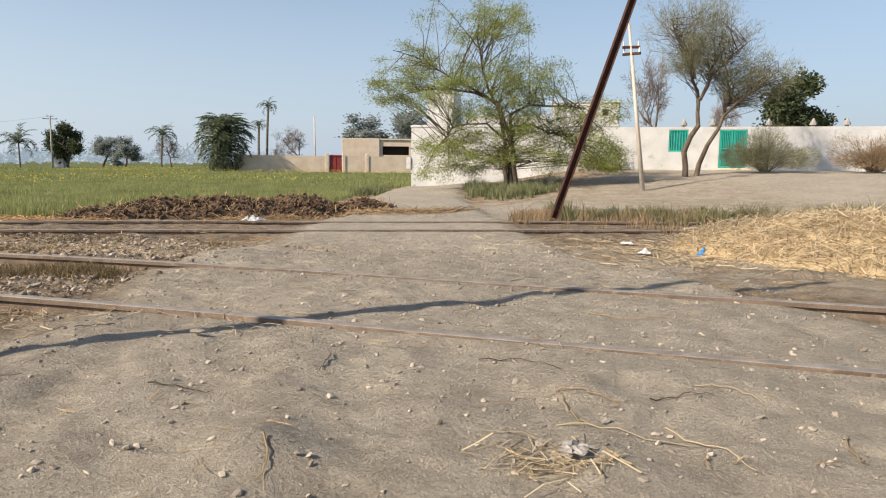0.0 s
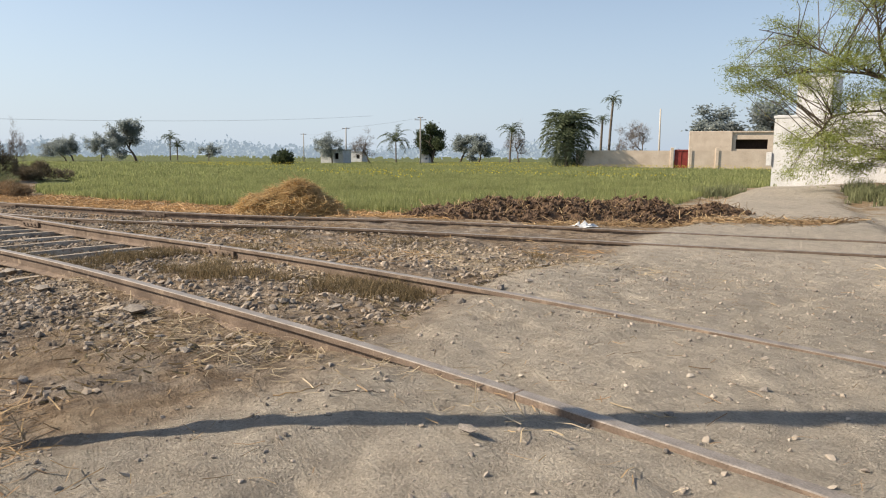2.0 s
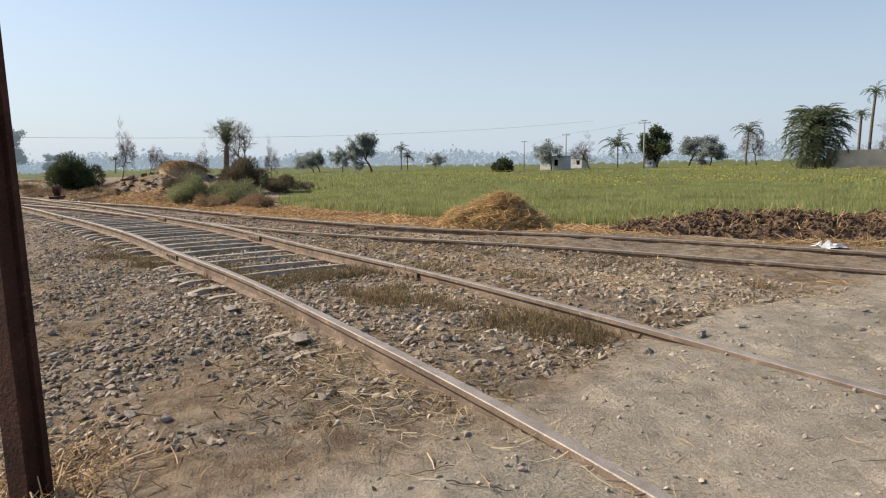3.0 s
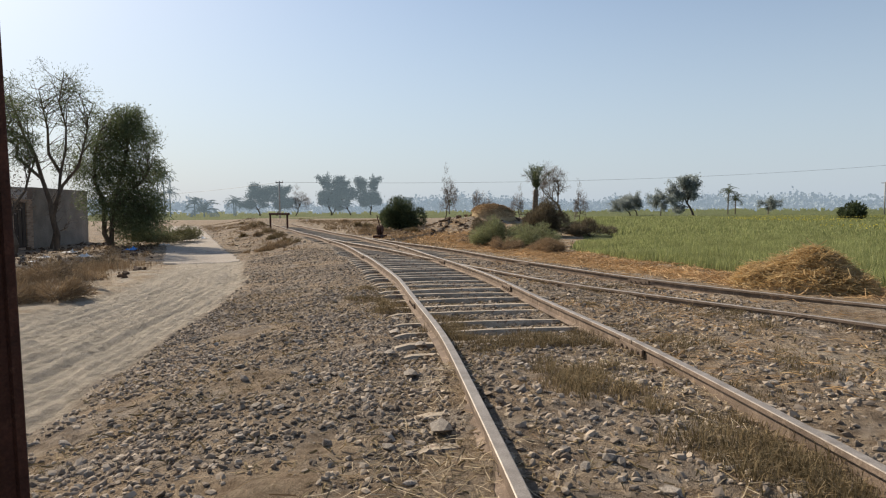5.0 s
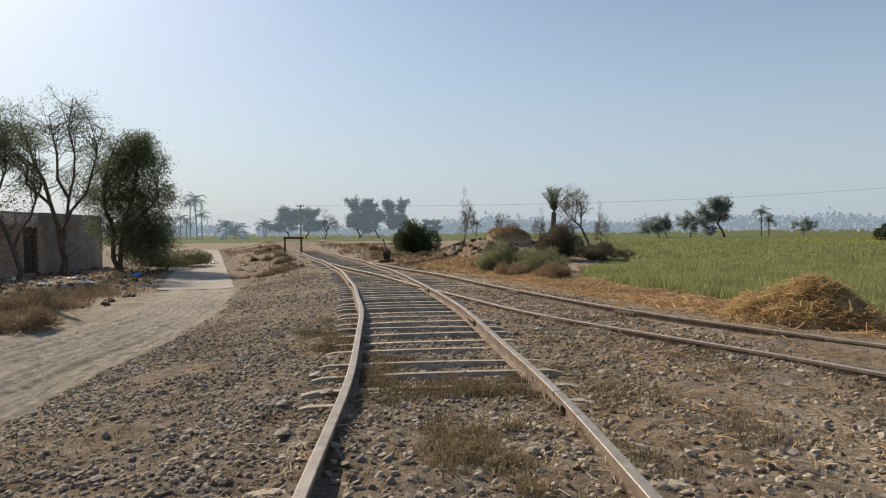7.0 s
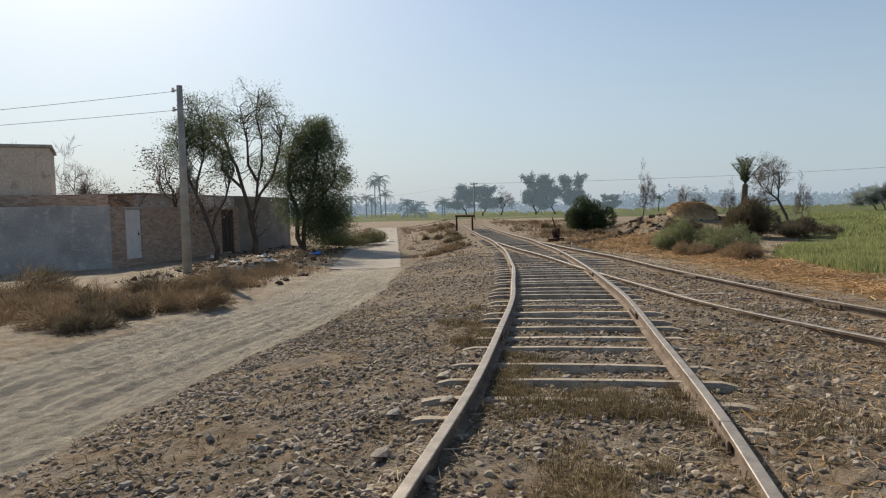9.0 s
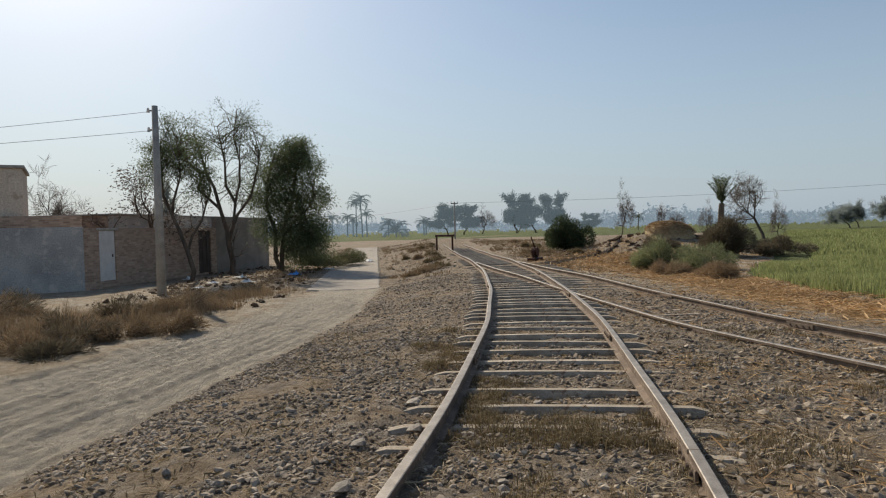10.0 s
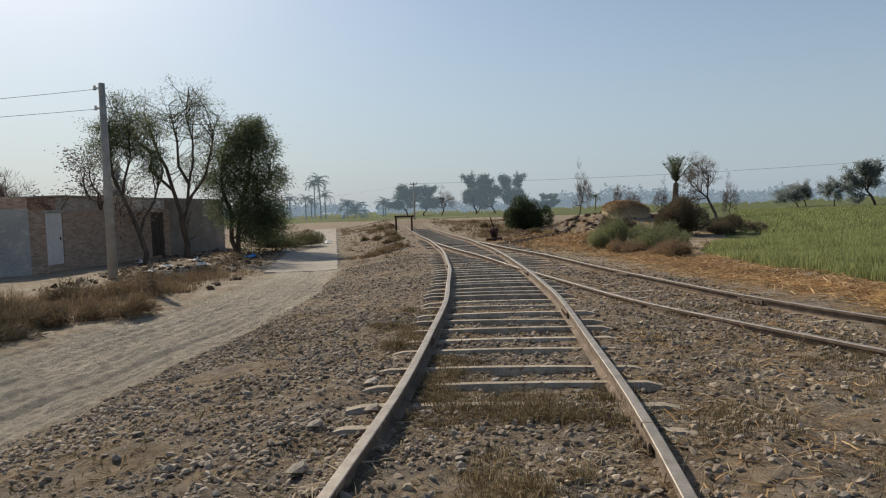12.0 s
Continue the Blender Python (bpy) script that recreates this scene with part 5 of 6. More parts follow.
# ---- stones ----
def ballast_pts(n, x0, x1, l0, l1_, seed, dens=0.5):
    rg = np.random.default_rng(seed)
    x = x0 + (x1 - x0) * rg.uniform(0, 1, n)
    off = rg.uniform(l0, l1_, n)
    mx, my = offset_line(AX, AY, 0.87)
    y = np.interp(x, mx, my) + off * 1.06
    keep = (road_mask(x, y) < 0.3) & (cart_mask(x, y)[0] < 0.4) & (0.6 * vnoise(x * 0.8, y * 0.8, seed) + 0.6 * vnoise(x * 2.3, y * 2.3, seed + 5) > dens - 1.0 + 0.28 * rg.uniform(-1, 1, n))
    return on_ground(x[keep], y[keep])


def stone_field(n, x0, x1, l0, l1_, seed, smin, smax, dens, label):
    p = ballast_pts(n, x0, x1, l0, l1_, seed, dens)
    sz = smin + (smax - smin) * rng.uniform(0, 1, len(p)) ** 2.5
    stones("ballast", label, p, sz, STONE, rng)


stone_field(34000, -13, -4.2, -4.7, -0.95, 61, 0.011, 0.07, 1.0, "grey-brown crushed stone ballast shoulder")
stone_field(13000, -26, -12, -4.4, -1.0, 62, 0.018, 0.07, 0.9, "grey-brown crushed stone ballast shoulder")
stone_field(10000, -13, -4.6, -0.8, 0.8, 63, 0.012, 0.075, 1.02, "loose ballast stones between the rails")
stone_field(6500, -30, -12, -0.8, 0.8, 64, 0.025, 0.075, 0.8, "loose ballast stones between the rails")
stone_field(17000, -20, -5, 1.0, 4.6, 65, 0.013, 0.085, 0.85, "loose stones and clods between the tracks")
stone_field(5000, -40, -15, 1.0, 4.8, 66, 0.025, 0.08, 0.85, "loose stones and clods between the tracks")
n = 900
x = rng.uniform(-36, -17, n)
y = -7.35 + (x + 22.85) * 0.66 - rng.uniform(2.0, 9.0, n)
k = (y > -17.8 + 0.34 * (x + 21.1)) & (cart_mask(x, y)[0] < 0.2) & (vnoise(x * 0.5, y * 0.5, 58) > -0.1)
stones("rubble", "dark clods and rubbish strewn on the waste ground", on_ground(x[k], y[k]), 0.05 + 0.25 * rng.uniform(0, 1, k.sum()) ** 3, DUNG, rng, 0.6, "rubble")
stone_field(2600, -70, -28, -9, -1.6, 68, 0.05, 0.16, 0.9, "coarse stones and clods beside the far line")
n = 1500
x, y = rng.uniform(-66, -36, n), rng.uniform(-7, 3.5, n)
k = (np.abs(y - np.interp(x, *offset_line(AX, AY, 0.87))) > 1.8) & (vnoise(x * 0.4, y * 0.4, 59) > -0.15)
stones("clods", "brown earth clods on the mounds beside the line", on_ground(x[k], y[k]), 0.08 + 0.4 * rng.uniform(0, 1, k.sum()) ** 3, DUNG, rng, 0.5, "clods")
n = 17000
x, y = rng.uniform(-6, 3.5, n), 2.8 + 9 * rng.uniform(0, 1, n) ** 1.3
k = road_mask(x, y) > 0.2
p = on_ground(x[k], y[k])
stones("pebbles", "small pale pebbles on the dusty crossing", p, 0.006 + 0.034 * rng.uniform(0, 1, len(p)) ** 6, PEBBLE, rng)

STONE_MESHES = []
for i in range(7):
    rg = np.random.default_rng(200 + i)
    v = ICO_V * (1 + rg.uniform(-0.42, 0.3, (12, 1))) * np.array([1, rg.uniform(0.6, 0.9), rg.uniform(0.4, 0.7)])
    o = mesh_of("stone", v * 0.5, ICO_F, mat("field_stone", (0.2, 0.17, 0.145), (0.36, 0.32, 0.27), 9, 0.9, 0.4, 60, rand=0.3) if i == 0 else STONE_MESHES[0].materials[0])
    STONE_MESHES.append(o.data)
    bpy.data.objects.remove(o)
ground_ob = bpy.data.objects["ground"]
mx_, my_ = offset_line(AX, AY, 0.87)
for i in range(230):
    x = random.uniform(-12, 1.5)
    if i < 150:
        x = random.uniform(-12.5, -4.5)
        y = float(np.interp(x, mx_, my_)) + random.choice((random.uniform(-4.2, -1.1), random.uniform(-0.7, 0.7), random.uniform(1.1, 3.8)))
        s = random.uniform(0.06, 0.11)
    else:
        y = random.uniform(3.4, 11)
        s = random.uniform(0.03, 0.06)
    o = new("stone", STONE_MESHES[i % 7])
    o.parent = ground_ob
    o.matrix_basis = pose(x, y, float(ground_z(np.array([x]), np.array([y]))[0]) + s * 0.12, random.uniform(-20, 20), random.uniform(-20, 20), random.uniform(0, 360)) @ Matrix.Diagonal((s, s, s, 1))
for x, y, s in ((-6.0, 4.5, 0.26), (-7.35, 3.95, 0.22), (-8.1, 3.55, 0.2), (-8.63, 3.72, 0.22), (-2.6, 5.18, 0.1), (-9.5, 3.2, 0.24)):
    o = new("stone", STONE_MESHES[2])
    o.parent = ground_ob
    o.matrix_basis = pose(x, y, gz(x, y) + 0.03, 0, 0, 15) @ Matrix.Diagonal((s, s * 0.8, s * 0.55, 1))

# withered leaves, chaff and crumbs among the ballast
n = 16000
x = rng.uniform(-14, -4.2, n)
y = np.interp(x, mx_, my_) + rng.uniform(-4.6, 4.4, n) * 1.06
k = (road_mask(x, y) < 0.4) & (cart_mask(x, y)[0] < 0.3) & (0.6 * vnoise(x * 0.9, y * 0.9, 401) + 0.6 * vnoise(x * 3, y * 3, 402) > -0.08)
straws("leaf_litter", "withered brown leaves and chaff among the ballast", on_ground(x[k], y[k]), WEED, rng, 0.07, 0.009, 0.3, 0.008, "litter")

# ---- crop ----
def crop():
    rg = np.random.default_rng(90)
    P, H, W = [], [], []
    for n, x0, x1, y0, y1, h, per, wide in ((60000, -40, -13, 5, 34, 0.36, 5, 0.014), (52000, -75, -13, 4, 75, 0.36, 3, 0.035), (45000, -135, -30, -4, 120, 0.36, 3, 0.09)):
        x, y = rg.uniform(x0, x1, n), rg.uniform(y0, y1, n)
        k = in_field(x, y) & (np.hypot(x + 60, y - 112) > 3)
        k &= ~((x > -52) & (x < -36) & (y < 6.8))
        x, y = x[k], y[k]
        z = ground_z(x, y, False)
        blades("wheat", "young green wheat standing in the field", np.stack([x, y, z], 1), h * (0.8 + 0.5 * vnoise(x * 0.4, y * 0.4, 91)), WHEAT, rg, per, wide, 0.35, "crop")
    n = 9000
    x, y = rg.uniform(-110, -26, n), rg.uniform(20, 85, n)
    k = in_field(x, y) & (vnoise(x * 0.12, y * 0.12, 95) > 0.02)
    p = np.stack([x[k], y[k], ground_z(x[k], y[k], False) + 0.42 + rg.uniform(0, 0.15, k.sum())], 1)
    stones("mustard_flowers", "yellow mustard flowers above the wheat", p, rg.uniform(0.05, 0.12, len(p)), MUSTARD, rg, 0.6, "flowers")


crop()

# ---- dry grass and scrub ----
def strip(n, x0, x1, l0, l1_, h, material, label, seed, thr=0.1, per=9, wide=0.006):
    rg = np.random.default_rng(seed)
    x = rg.uniform(x0, x1, n)
    y = np.interp(x, *offset_line(AX, AY, 0.87)) + rg.uniform(l0, l1_, n) * 1.06
    k = (0.7 * vnoise(x * 1.1, y * 1.1, seed) + 0.6 * vnoise(x * 3.2, y * 3.2, seed + 9) + 0.12 * rg.uniform(-1, 1, n) > thr) & (road_mask(x, y) < 0.1) & (np.abs((x + 22.85) * 0.549 - (y + 7.35) * 0.836) > 1.7)
    x, y = x[k], y[k]
    blades("dry_grass", label, on_ground(x, y), h * rg.uniform(0.25, 1.1, len(x)), material, rg, per, wide, 1.7)


strip(2600, -10.6, -5.2, -0.8, 0.8, 0.13, WEED, "dry brown grass between the rails", 71, 0.16, 22, 0.0055)
strip(5000, -14, -4.6, -3.2, -0.95, 0.11, WEED, "dry brown grass beside the ballast", 72, 0.15, 20, 0.0055)
strip(1200, -10, -5.0, -2.3, -0.9, 0.1, GREYGRASS, "sparse greenish weeds beside the rail", 73, 0.2, 10)
strip(1500, -10.4, -6.5, -0.8, 0.8, 0.12, WEED, "brown weeds between the rails", 77, 0.24, 26, 0.006)
strip(1300, -9.5, -4.6, -1.25, -0.93, 0.13, WEED, "brown grass at the foot of the rail", 79, 0.05, 16, 0.005)
strip(2600, -16, -6, 1.0, 4.2, 0.1, WEED, "dry grass between the tracks", 74, 0.18, 18)
strip(9000, -75, -24, -13, -2.2, 0.22, DRYGRASS, "dry grass on the waste ground by the lane", 75, 0.1, 8, 0.02)
strip(3000, -66, -33, 2.0, 9, 0.25, DRYGRASS, "brown dry weeds on the mounds beside the line", 78, 0.05, 10, 0.02)
strip(2600, -75, -30, 2.5, 12, 0.3, DRYGRASS, "dry grass along the far line", 76, 0.05, 8, 0.02)
rg = np.random.default_rng(80)
n = 2600
x, y = rg.uniform(-6.5, 4.5, n), rg.normal(19.0, 1.25, n)
k = (road_mask(x, y) < 0.1) & (0.6 * vnoise(x * 0.75, y * 0.75, 81) + 0.7 * vnoise(x * 2.4, y * 2.4, 84) + 0.1 * rg.uniform(-1, 1, n) > 0.08) & (x > -5.6 + 0.5 * (19 - y))
blades("dry_grass", "tall grey-green and straw-coloured grass behind the rails", on_ground(x[k], y[k]), (0.25 + 0.5 * np.clip(vnoise(x[k] * 0.5, y[k] * 0.5, 82) + 0.5, 0, 1)) * rg.uniform(0.4, 1.1, k.sum()), GREYGRASS, rg, 22, 0.012, 1.2)
x, y = rg.uniform(-6.5, 5.0, n), rg.normal(18.3, 1.2, n)
k = (road_mask(x, y) < 0.1) & (0.6 * vnoise(x * 0.8, y * 0.8, 83) + 0.7 * vnoise(x * 2.6, y * 2.6, 85) + 0.1 * rg.uniform(-1, 1, n) > 0.05)
blades("dry_grass", "pale dry grass behind the rails", on_ground(x[k], y[k]), 0.36 * rg.uniform(0.3, 1.1, k.sum()), DRYGRASS, rg, 20, 0.01, 1.3)
x, y = rg.uniform(-18, -9.5, 700), rg.normal(28.5, 1.3, 700)
k = road_mask(x, y) < 0.1
blades("green_weeds", "green weeds under the acacia tree", on_ground(x[k], y[k]), 0.55 * rg.uniform(0.4, 1.1, k.sum()), BUSHLEAF, rg, 18, 0.02, 0.8)
# scrub beside the dirt track
SCRUB = ((-13.0, -7.6, 0.8, 0.4, 300), (-16.7, -8.1, 0.9, 0.5, 420), (-15.2, -8.6, 1.0, 0.5, 260), (-20.0, -9.5, 1.2, 0.5, 240), (-13.3, -10.4, 0.9, 0.7, 380), (-11.3, -8.3, 0.8, 0.6, 260))
xs = np.concatenate([rg.normal(a, sa, m) for a, b, sa, sb, m in SCRUB])
ys = np.concatenate([rg.normal(b, sb, m) for a, b, sa, sb, m in SCRUB])
k = cart_mask(xs, ys)[0] < 0.2
blades("dry_scrub", "brown dry scrub beside the dirt track", on_ground(xs[k], ys[k]), 0.36 * rg.uniform(0.2, 1.1, k.sum()), DRYGRASS, rg, 12, 0.008, 1.3)
blades("dry_scrub", "straw-coloured dry scrub beside the dirt track", on_ground(xs[k][::2] + 0.3, ys[k][::2]), 0.5 * rg.uniform(0.3, 1.1, len(xs[k][::2])), DRYGRASS, rg, 16, 0.01, 0.9)

for i, (x, y, w, h) in enumerate(((-13.2, -7.7, 1.7, 0.5), (-16.8, -8.0, 2.3, 0.8), (-15.3, -8.5, 1.6, 0.6), (-13.2, -10.6, 2.6, 0.95), (-18.9, -9.4, 1.3, 0.4), (-11.6, -8.2, 1.5, 0.45), (-21.5, -10.3, 1.2, 0.35), (-11.3, -5.8, 1.7, 0.45), (-12.3, -5.9, 1.6, 0.50), (-13.1, -5.6, 1.5, 0.45), (-14.3, -11.2, 2.0, 0.70), (-14.0, -5.3, 1.4, 0.50), (-11.1, -4.7, 1.3, 0.30))):
    bush("dry_bush", "brown dry scrub bush beside the dirt track", (x, y, gz(x, y) - 0.05), w, w * 0.8, h, DRYGRASS if i % 2 else BROWNBUSH, 300 + i, 3000, 0.16, 0.012, 60, wisps=0.35)
rs = np.random.default_rng(330)
for i in range(16):
    x = rs.uniform(-60, -27)
    y = float(np.interp(x, *offset_line(AX, AY, 0.87))) - rs.uniform(2.4, 4.0 + 0.08 * (-27 - x))
    w = rs.uniform(0.5, 1.3)
    bush("dry_bush", "low brown dead scrub on the waste ground", (x, y, gz(x, y) - 0.05), w, w * 0.7, rs.uniform(0.14, 0.34), WEED if i % 3 else DRYGRASS, 340 + i, 900, 0.17, 0.016, 26, wisps=0.3)
for i in range(9):
    x = rs.uniform(-58, -38)
    y = float(np.interp(x, *offset_line(AX, AY, 0.87))) + rs.uniform(3.0, 7.0)
    w = rs.uniform(0.7, 1.6)
    bush("dry_bush", "low brown dead scrub beside the far line", (x, y, gz(x, y) - 0.05), w, w * 0.7, rs.uniform(0.2, 0.42), WEED if i % 3 else DRYGRASS, 370 + i, 1500, 0.17, 0.016, 26, wisps=0.3)
bush("thorn_bush", "dark round evergreen thorn bush beside the line", (-47.4, -7.05, gz(-47.4, -7.05) - 0.1), 3.9, 3.4, 2.5, DARKLEAF, 101, 24000, 0.2, 0.035, 60, wisps=0.1)
bush("green_bush", "light green feathery bush at the field's edge", (-33.5, 1.2, -0.25), 3.2, 2.6, 1.35, BUSHLEAF, 102, 12000, 0.16, 0.016, 70, wisps=0.3)
bush("green_bush", "light green feathery bush at the field's edge", (-32.1, 3.0, -0.25), 3.2, 2.6, 1.05, BUSHLEAF, 103, 11000, 0.16, 0.016, 70, wisps=0.3)
bush("dry_bush", "low straw-brown scrub at the field's edge", (-29.0, 3.9, -0.25), 3.2, 1.6, 0.5, DRYGRASS, 104, 7000, 0.18, 0.012, 40)
bush("dry_bush", "low straw-brown scrub at the field's edge", (-30.5, 2.0, -0.25), 3.0, 1.4, 0.45, DRYGRASS, 113, 6000, 0.18, 0.012, 40)
bush("brown_bush", "dark brown tangled bush below the palm stump", (-41.5, 2.8, -0.2), 3.7, 3.2, 2.1, BROWNBUSH, 105, 26000, 0.22, 0.022, 60, wisps=0.15)
bush("brown_bush", "low brown bush trailing into the field", (-43.6, 5.6, -0.2), 4.2, 3.0, 1.0, BROWNBUSH, 106, 13000, 0.2, 0.022, 40)
bush("brown_bush", "brown thorny bush below the haystack", (-43.5, -0.6, 0.1), 3.0, 2.0, 0.8, BROWNBUSH, 107, 9000, 0.18, 0.022, 30)
bush("dry_bush", "grey-brown dry thorn bush before the white wall", (-2.3, 37.4, 0.95), 4.2, 2.0, 2.0, THORNLEAF, 108, 13000, 0.28, 0.012, 90, 0.2)
bush("dry_bush", "grey-brown dry thorn bush before the white wall", (1.9, 37.9, 1.0), 4.6, 2.0, 1.6, DRYGRASS, 109, 12000, 0.28, 0.012, 90, 0.2)
bush("green_bush", "small green shrub against the white wall", (-10.6, 39.6, 0.8), 3.0, 1.4, 1.9, ACACIA, 110, 2200, 0.25, 0.03, 60)
bush("green_bush", "grey-green shrubs under the trees by the lane", (-36.0, -17.2, -0.3), 6.5, 3.0, 0.95, GREYGRASS, 111, 12000, 0.16, 0.03, 60, wisps=0.4)
bush("green_bush", "small dark shrub in the field", (-99.8, 39.0, -0.3), 3.2, 3, 2.5, DARKLEAF, 112, 1600, 0.5, 0.2, 20)

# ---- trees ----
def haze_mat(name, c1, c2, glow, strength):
    """Distant trees: a plain pale glow with a little variation stands in for winter haze."""
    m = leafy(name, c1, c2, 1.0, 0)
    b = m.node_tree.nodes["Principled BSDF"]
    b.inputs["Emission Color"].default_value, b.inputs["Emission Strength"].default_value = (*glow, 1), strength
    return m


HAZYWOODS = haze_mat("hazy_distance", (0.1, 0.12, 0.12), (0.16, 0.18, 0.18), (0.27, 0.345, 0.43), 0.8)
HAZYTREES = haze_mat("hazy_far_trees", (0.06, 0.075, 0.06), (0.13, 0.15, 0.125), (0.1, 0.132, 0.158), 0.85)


pad_tree("acacia_tree", "feathery green acacia with several leaning trunks", (-11.7, 30.0, 0.35), (0.914, 0.405), 0.02475,
         [[(0, 0), (-14, 75), (-27, 133), (-54, 195), (-64, 250)], [(10, 0), (0, 68), (-25, 138), (-105, 160), (-165, 158)], [(-6, 0), (-10, 58), (-5, 118), (55, 133), (125, 128)], [(-27, 133), (-85, 168), (-155, 208), (-205, 223)], [(0, 68), (-45, 103), (-105, 98), (-135, 58)], [(-5, 98), (65, 88), (125, 58)]],
         [(-65, 282, 95, 22), (-40, 262, 70, 20), (-185, 205, 50, 28), (-205, 160, 38, 25), (-115, 150, 60, 26), (-55, 190, 60, 28), (35, 175, 50, 28), (-5, 140, 60, 32), (55, 120, 75, 32), (120, 105, 55, 36), (-75, 90, 55, 38), (-5, 80, 65, 40), (85, 60, 65, 36), (-115, 50, 40, 30), (-45, 35, 55, 20), (145, 50, 38, 24)], ACACIA, 221, 5200, 0.15, 0.022, 0.1, 26, 0.11)
pad_tree("thorn_tree", "crooked dark thorn tree with a brush of fine twigs", (-5.5, 35.6, 0.75), (0.914, 0.405), 0.0288,
         [[(0, 0), (-3, 37), (17, 78), (17, 118), (6, 150), (4, 190)], [(17, 118), (30, 160), (45, 215)], [(6, 150), (-20, 200), (-40, 235)], [(17, 118), (45, 170), (75, 200)]],
         [(4, 215, 40, 34), (38, 225, 34, 34), (-28, 222, 34, 28), (60, 190, 34, 26), (12, 175, 26, 26), (-8, 170, 22, 22)], THORNLEAF, 123, 2400, 0.32, 0.014, -0.35, 40, 0.15)
pad_tree("thorn_tree", "leaning thorn tree with a brush of fine twigs", (-5.1, 35.9, 0.75), (0.914, 0.405), 0.0288,
         [[(0, 0), (16, 48), (40, 95), (52, 118), (60, 150)], [(40, 95), (75, 130), (105, 158)], [(52, 118), (40, 150), (38, 175)]],
         [(62, 150, 40, 24), (100, 150, 34, 22), (40, 140, 26, 22), (85, 120, 30, 18)], THORNLEAF, 124, 2400, 0.32, 0.014, -0.35, 40, 0.13)
pad_tree("eucalyptus_tree", "slender half-bare tree beside the brick wall", (-26.0, -18.0, -0.4), (-0.657, 0.753), 0.0275,
         [[(0, 0), (-3, 48), (-25, 108), (-40, 168), (-45, 230)], [(-3, 48), (20, 98), (35, 148), (25, 218)], [(-25, 108), (-10, 170), (-5, 235)]],
         [(-7, 238, 30, 34), (10, 208, 26, 34), (-28, 215, 22, 28), (18, 168, 18, 24), (-42, 200, 20, 28)], WILLOWLEAF, 225, 2600, 0.14, 0.026, 0.35, 26, 0.12)
pad_tree("eucalyptus_tree", "tall half-bare tree beside the brick house", (-29.2, -18.7, -0.4), (-0.657, 0.753), 0.0297,
         [[(0, 0), (-3, 52), (-15, 112), (-35, 172), (-55, 240)], [(-3, 52), (10, 122), (20, 192), (20, 272)], [(0, 72), (35, 132), (50, 192), (60, 235)], [(-15, 112), (-45, 170), (-75, 215)], [(10, 122), (-5, 190), (-15, 250)]],
         [(20, 262, 30, 28), (35, 230, 30, 30), (-10, 205, 35, 40), (-48, 235, 28, 30), (45, 200, 22, 26), (5, 140, 26, 26), (-70, 205, 24, 28)], WILLOWLEAF, 226, 1500, 0.13, 0.024, 0.05, 30, 0.15)
pad_tree("willow_tree", "dense drooping dark green tree beside the lane", (-32.3, -18.2, -0.4), (-0.657, 0.753), 0.031,
         [[(0, 0), (5, 60), (20, 120), (30, 190)], [(3, 0), (-8, 70), (-20, 140), (-5, 200)], [(5, 60), (40, 100), (60, 130)]],
         [(13, 196, 34, 34), (38, 170, 38, 40), (-8, 165, 34, 40), (50, 118, 28, 42), (23, 108, 40, 40), (-16, 112, 26, 42), (56, 66, 20, 28), (33, 58, 30, 26), (30, 215, 20, 18)], WILLOWLEAF, 227, 5200, 0.18, 0.034, 0.75, 34, 0.14)
tree("bare_tree", "thin bare tree beside the dark wooden door", (-30.8, -20.4, -0.4), 3.4, 2.6, 128, None, twig=3, kids=(5, 4, 3))

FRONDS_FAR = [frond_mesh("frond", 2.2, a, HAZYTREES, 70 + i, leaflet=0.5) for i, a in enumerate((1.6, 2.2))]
palm("bushy date palm with fronds down to the ground", (-72.9, 70.6, -0.3), 8.4, 5.6, 230, 1, 0.35, 0.56)
palm("short broken date palm stump with few fronds", (-54.7, 1.4, 0.1), 3.9, 2.4, 22, 2, 0.24, 0.0, True)

FAR_TREES = [('flat', -170.3, 16.8, 4.1, 4.8), ('flat', -149.9, 20.1, 4.9, 5.0), ('leafy', -159.0, 27.9, 7.7, 7.3), ('flat', -175.6, 46.9, 3.8, 5.2), ('bare', -119.6, -12.8, 3.8, 3.6), ('flat', -115.5, 53.7, 4.8, 5.4), ('bare', -106.2, 57.0, 5.4, 5.1), ('round', -119.9, 77.6, 6.9, 4.9), ('leafy', -141.8, 99.0, 6.0, 7.7), ('leafy', -135.2, 99.7, 5.8, 6.1), ('bare', -117.4, 98.3, 7.9, 5.9), ('bare', -92.4, 109.9, 7.7, 8.3), ('bare', -103.2, 113.6, 6.1, 3.2), ('leafy', -72.2, 103.6, 8.4, 10.5), ('leafy', -63.9, 104.5, 9.2, 11.5), ('bare', -12.6, 63.1, 10.0, 7.4)]
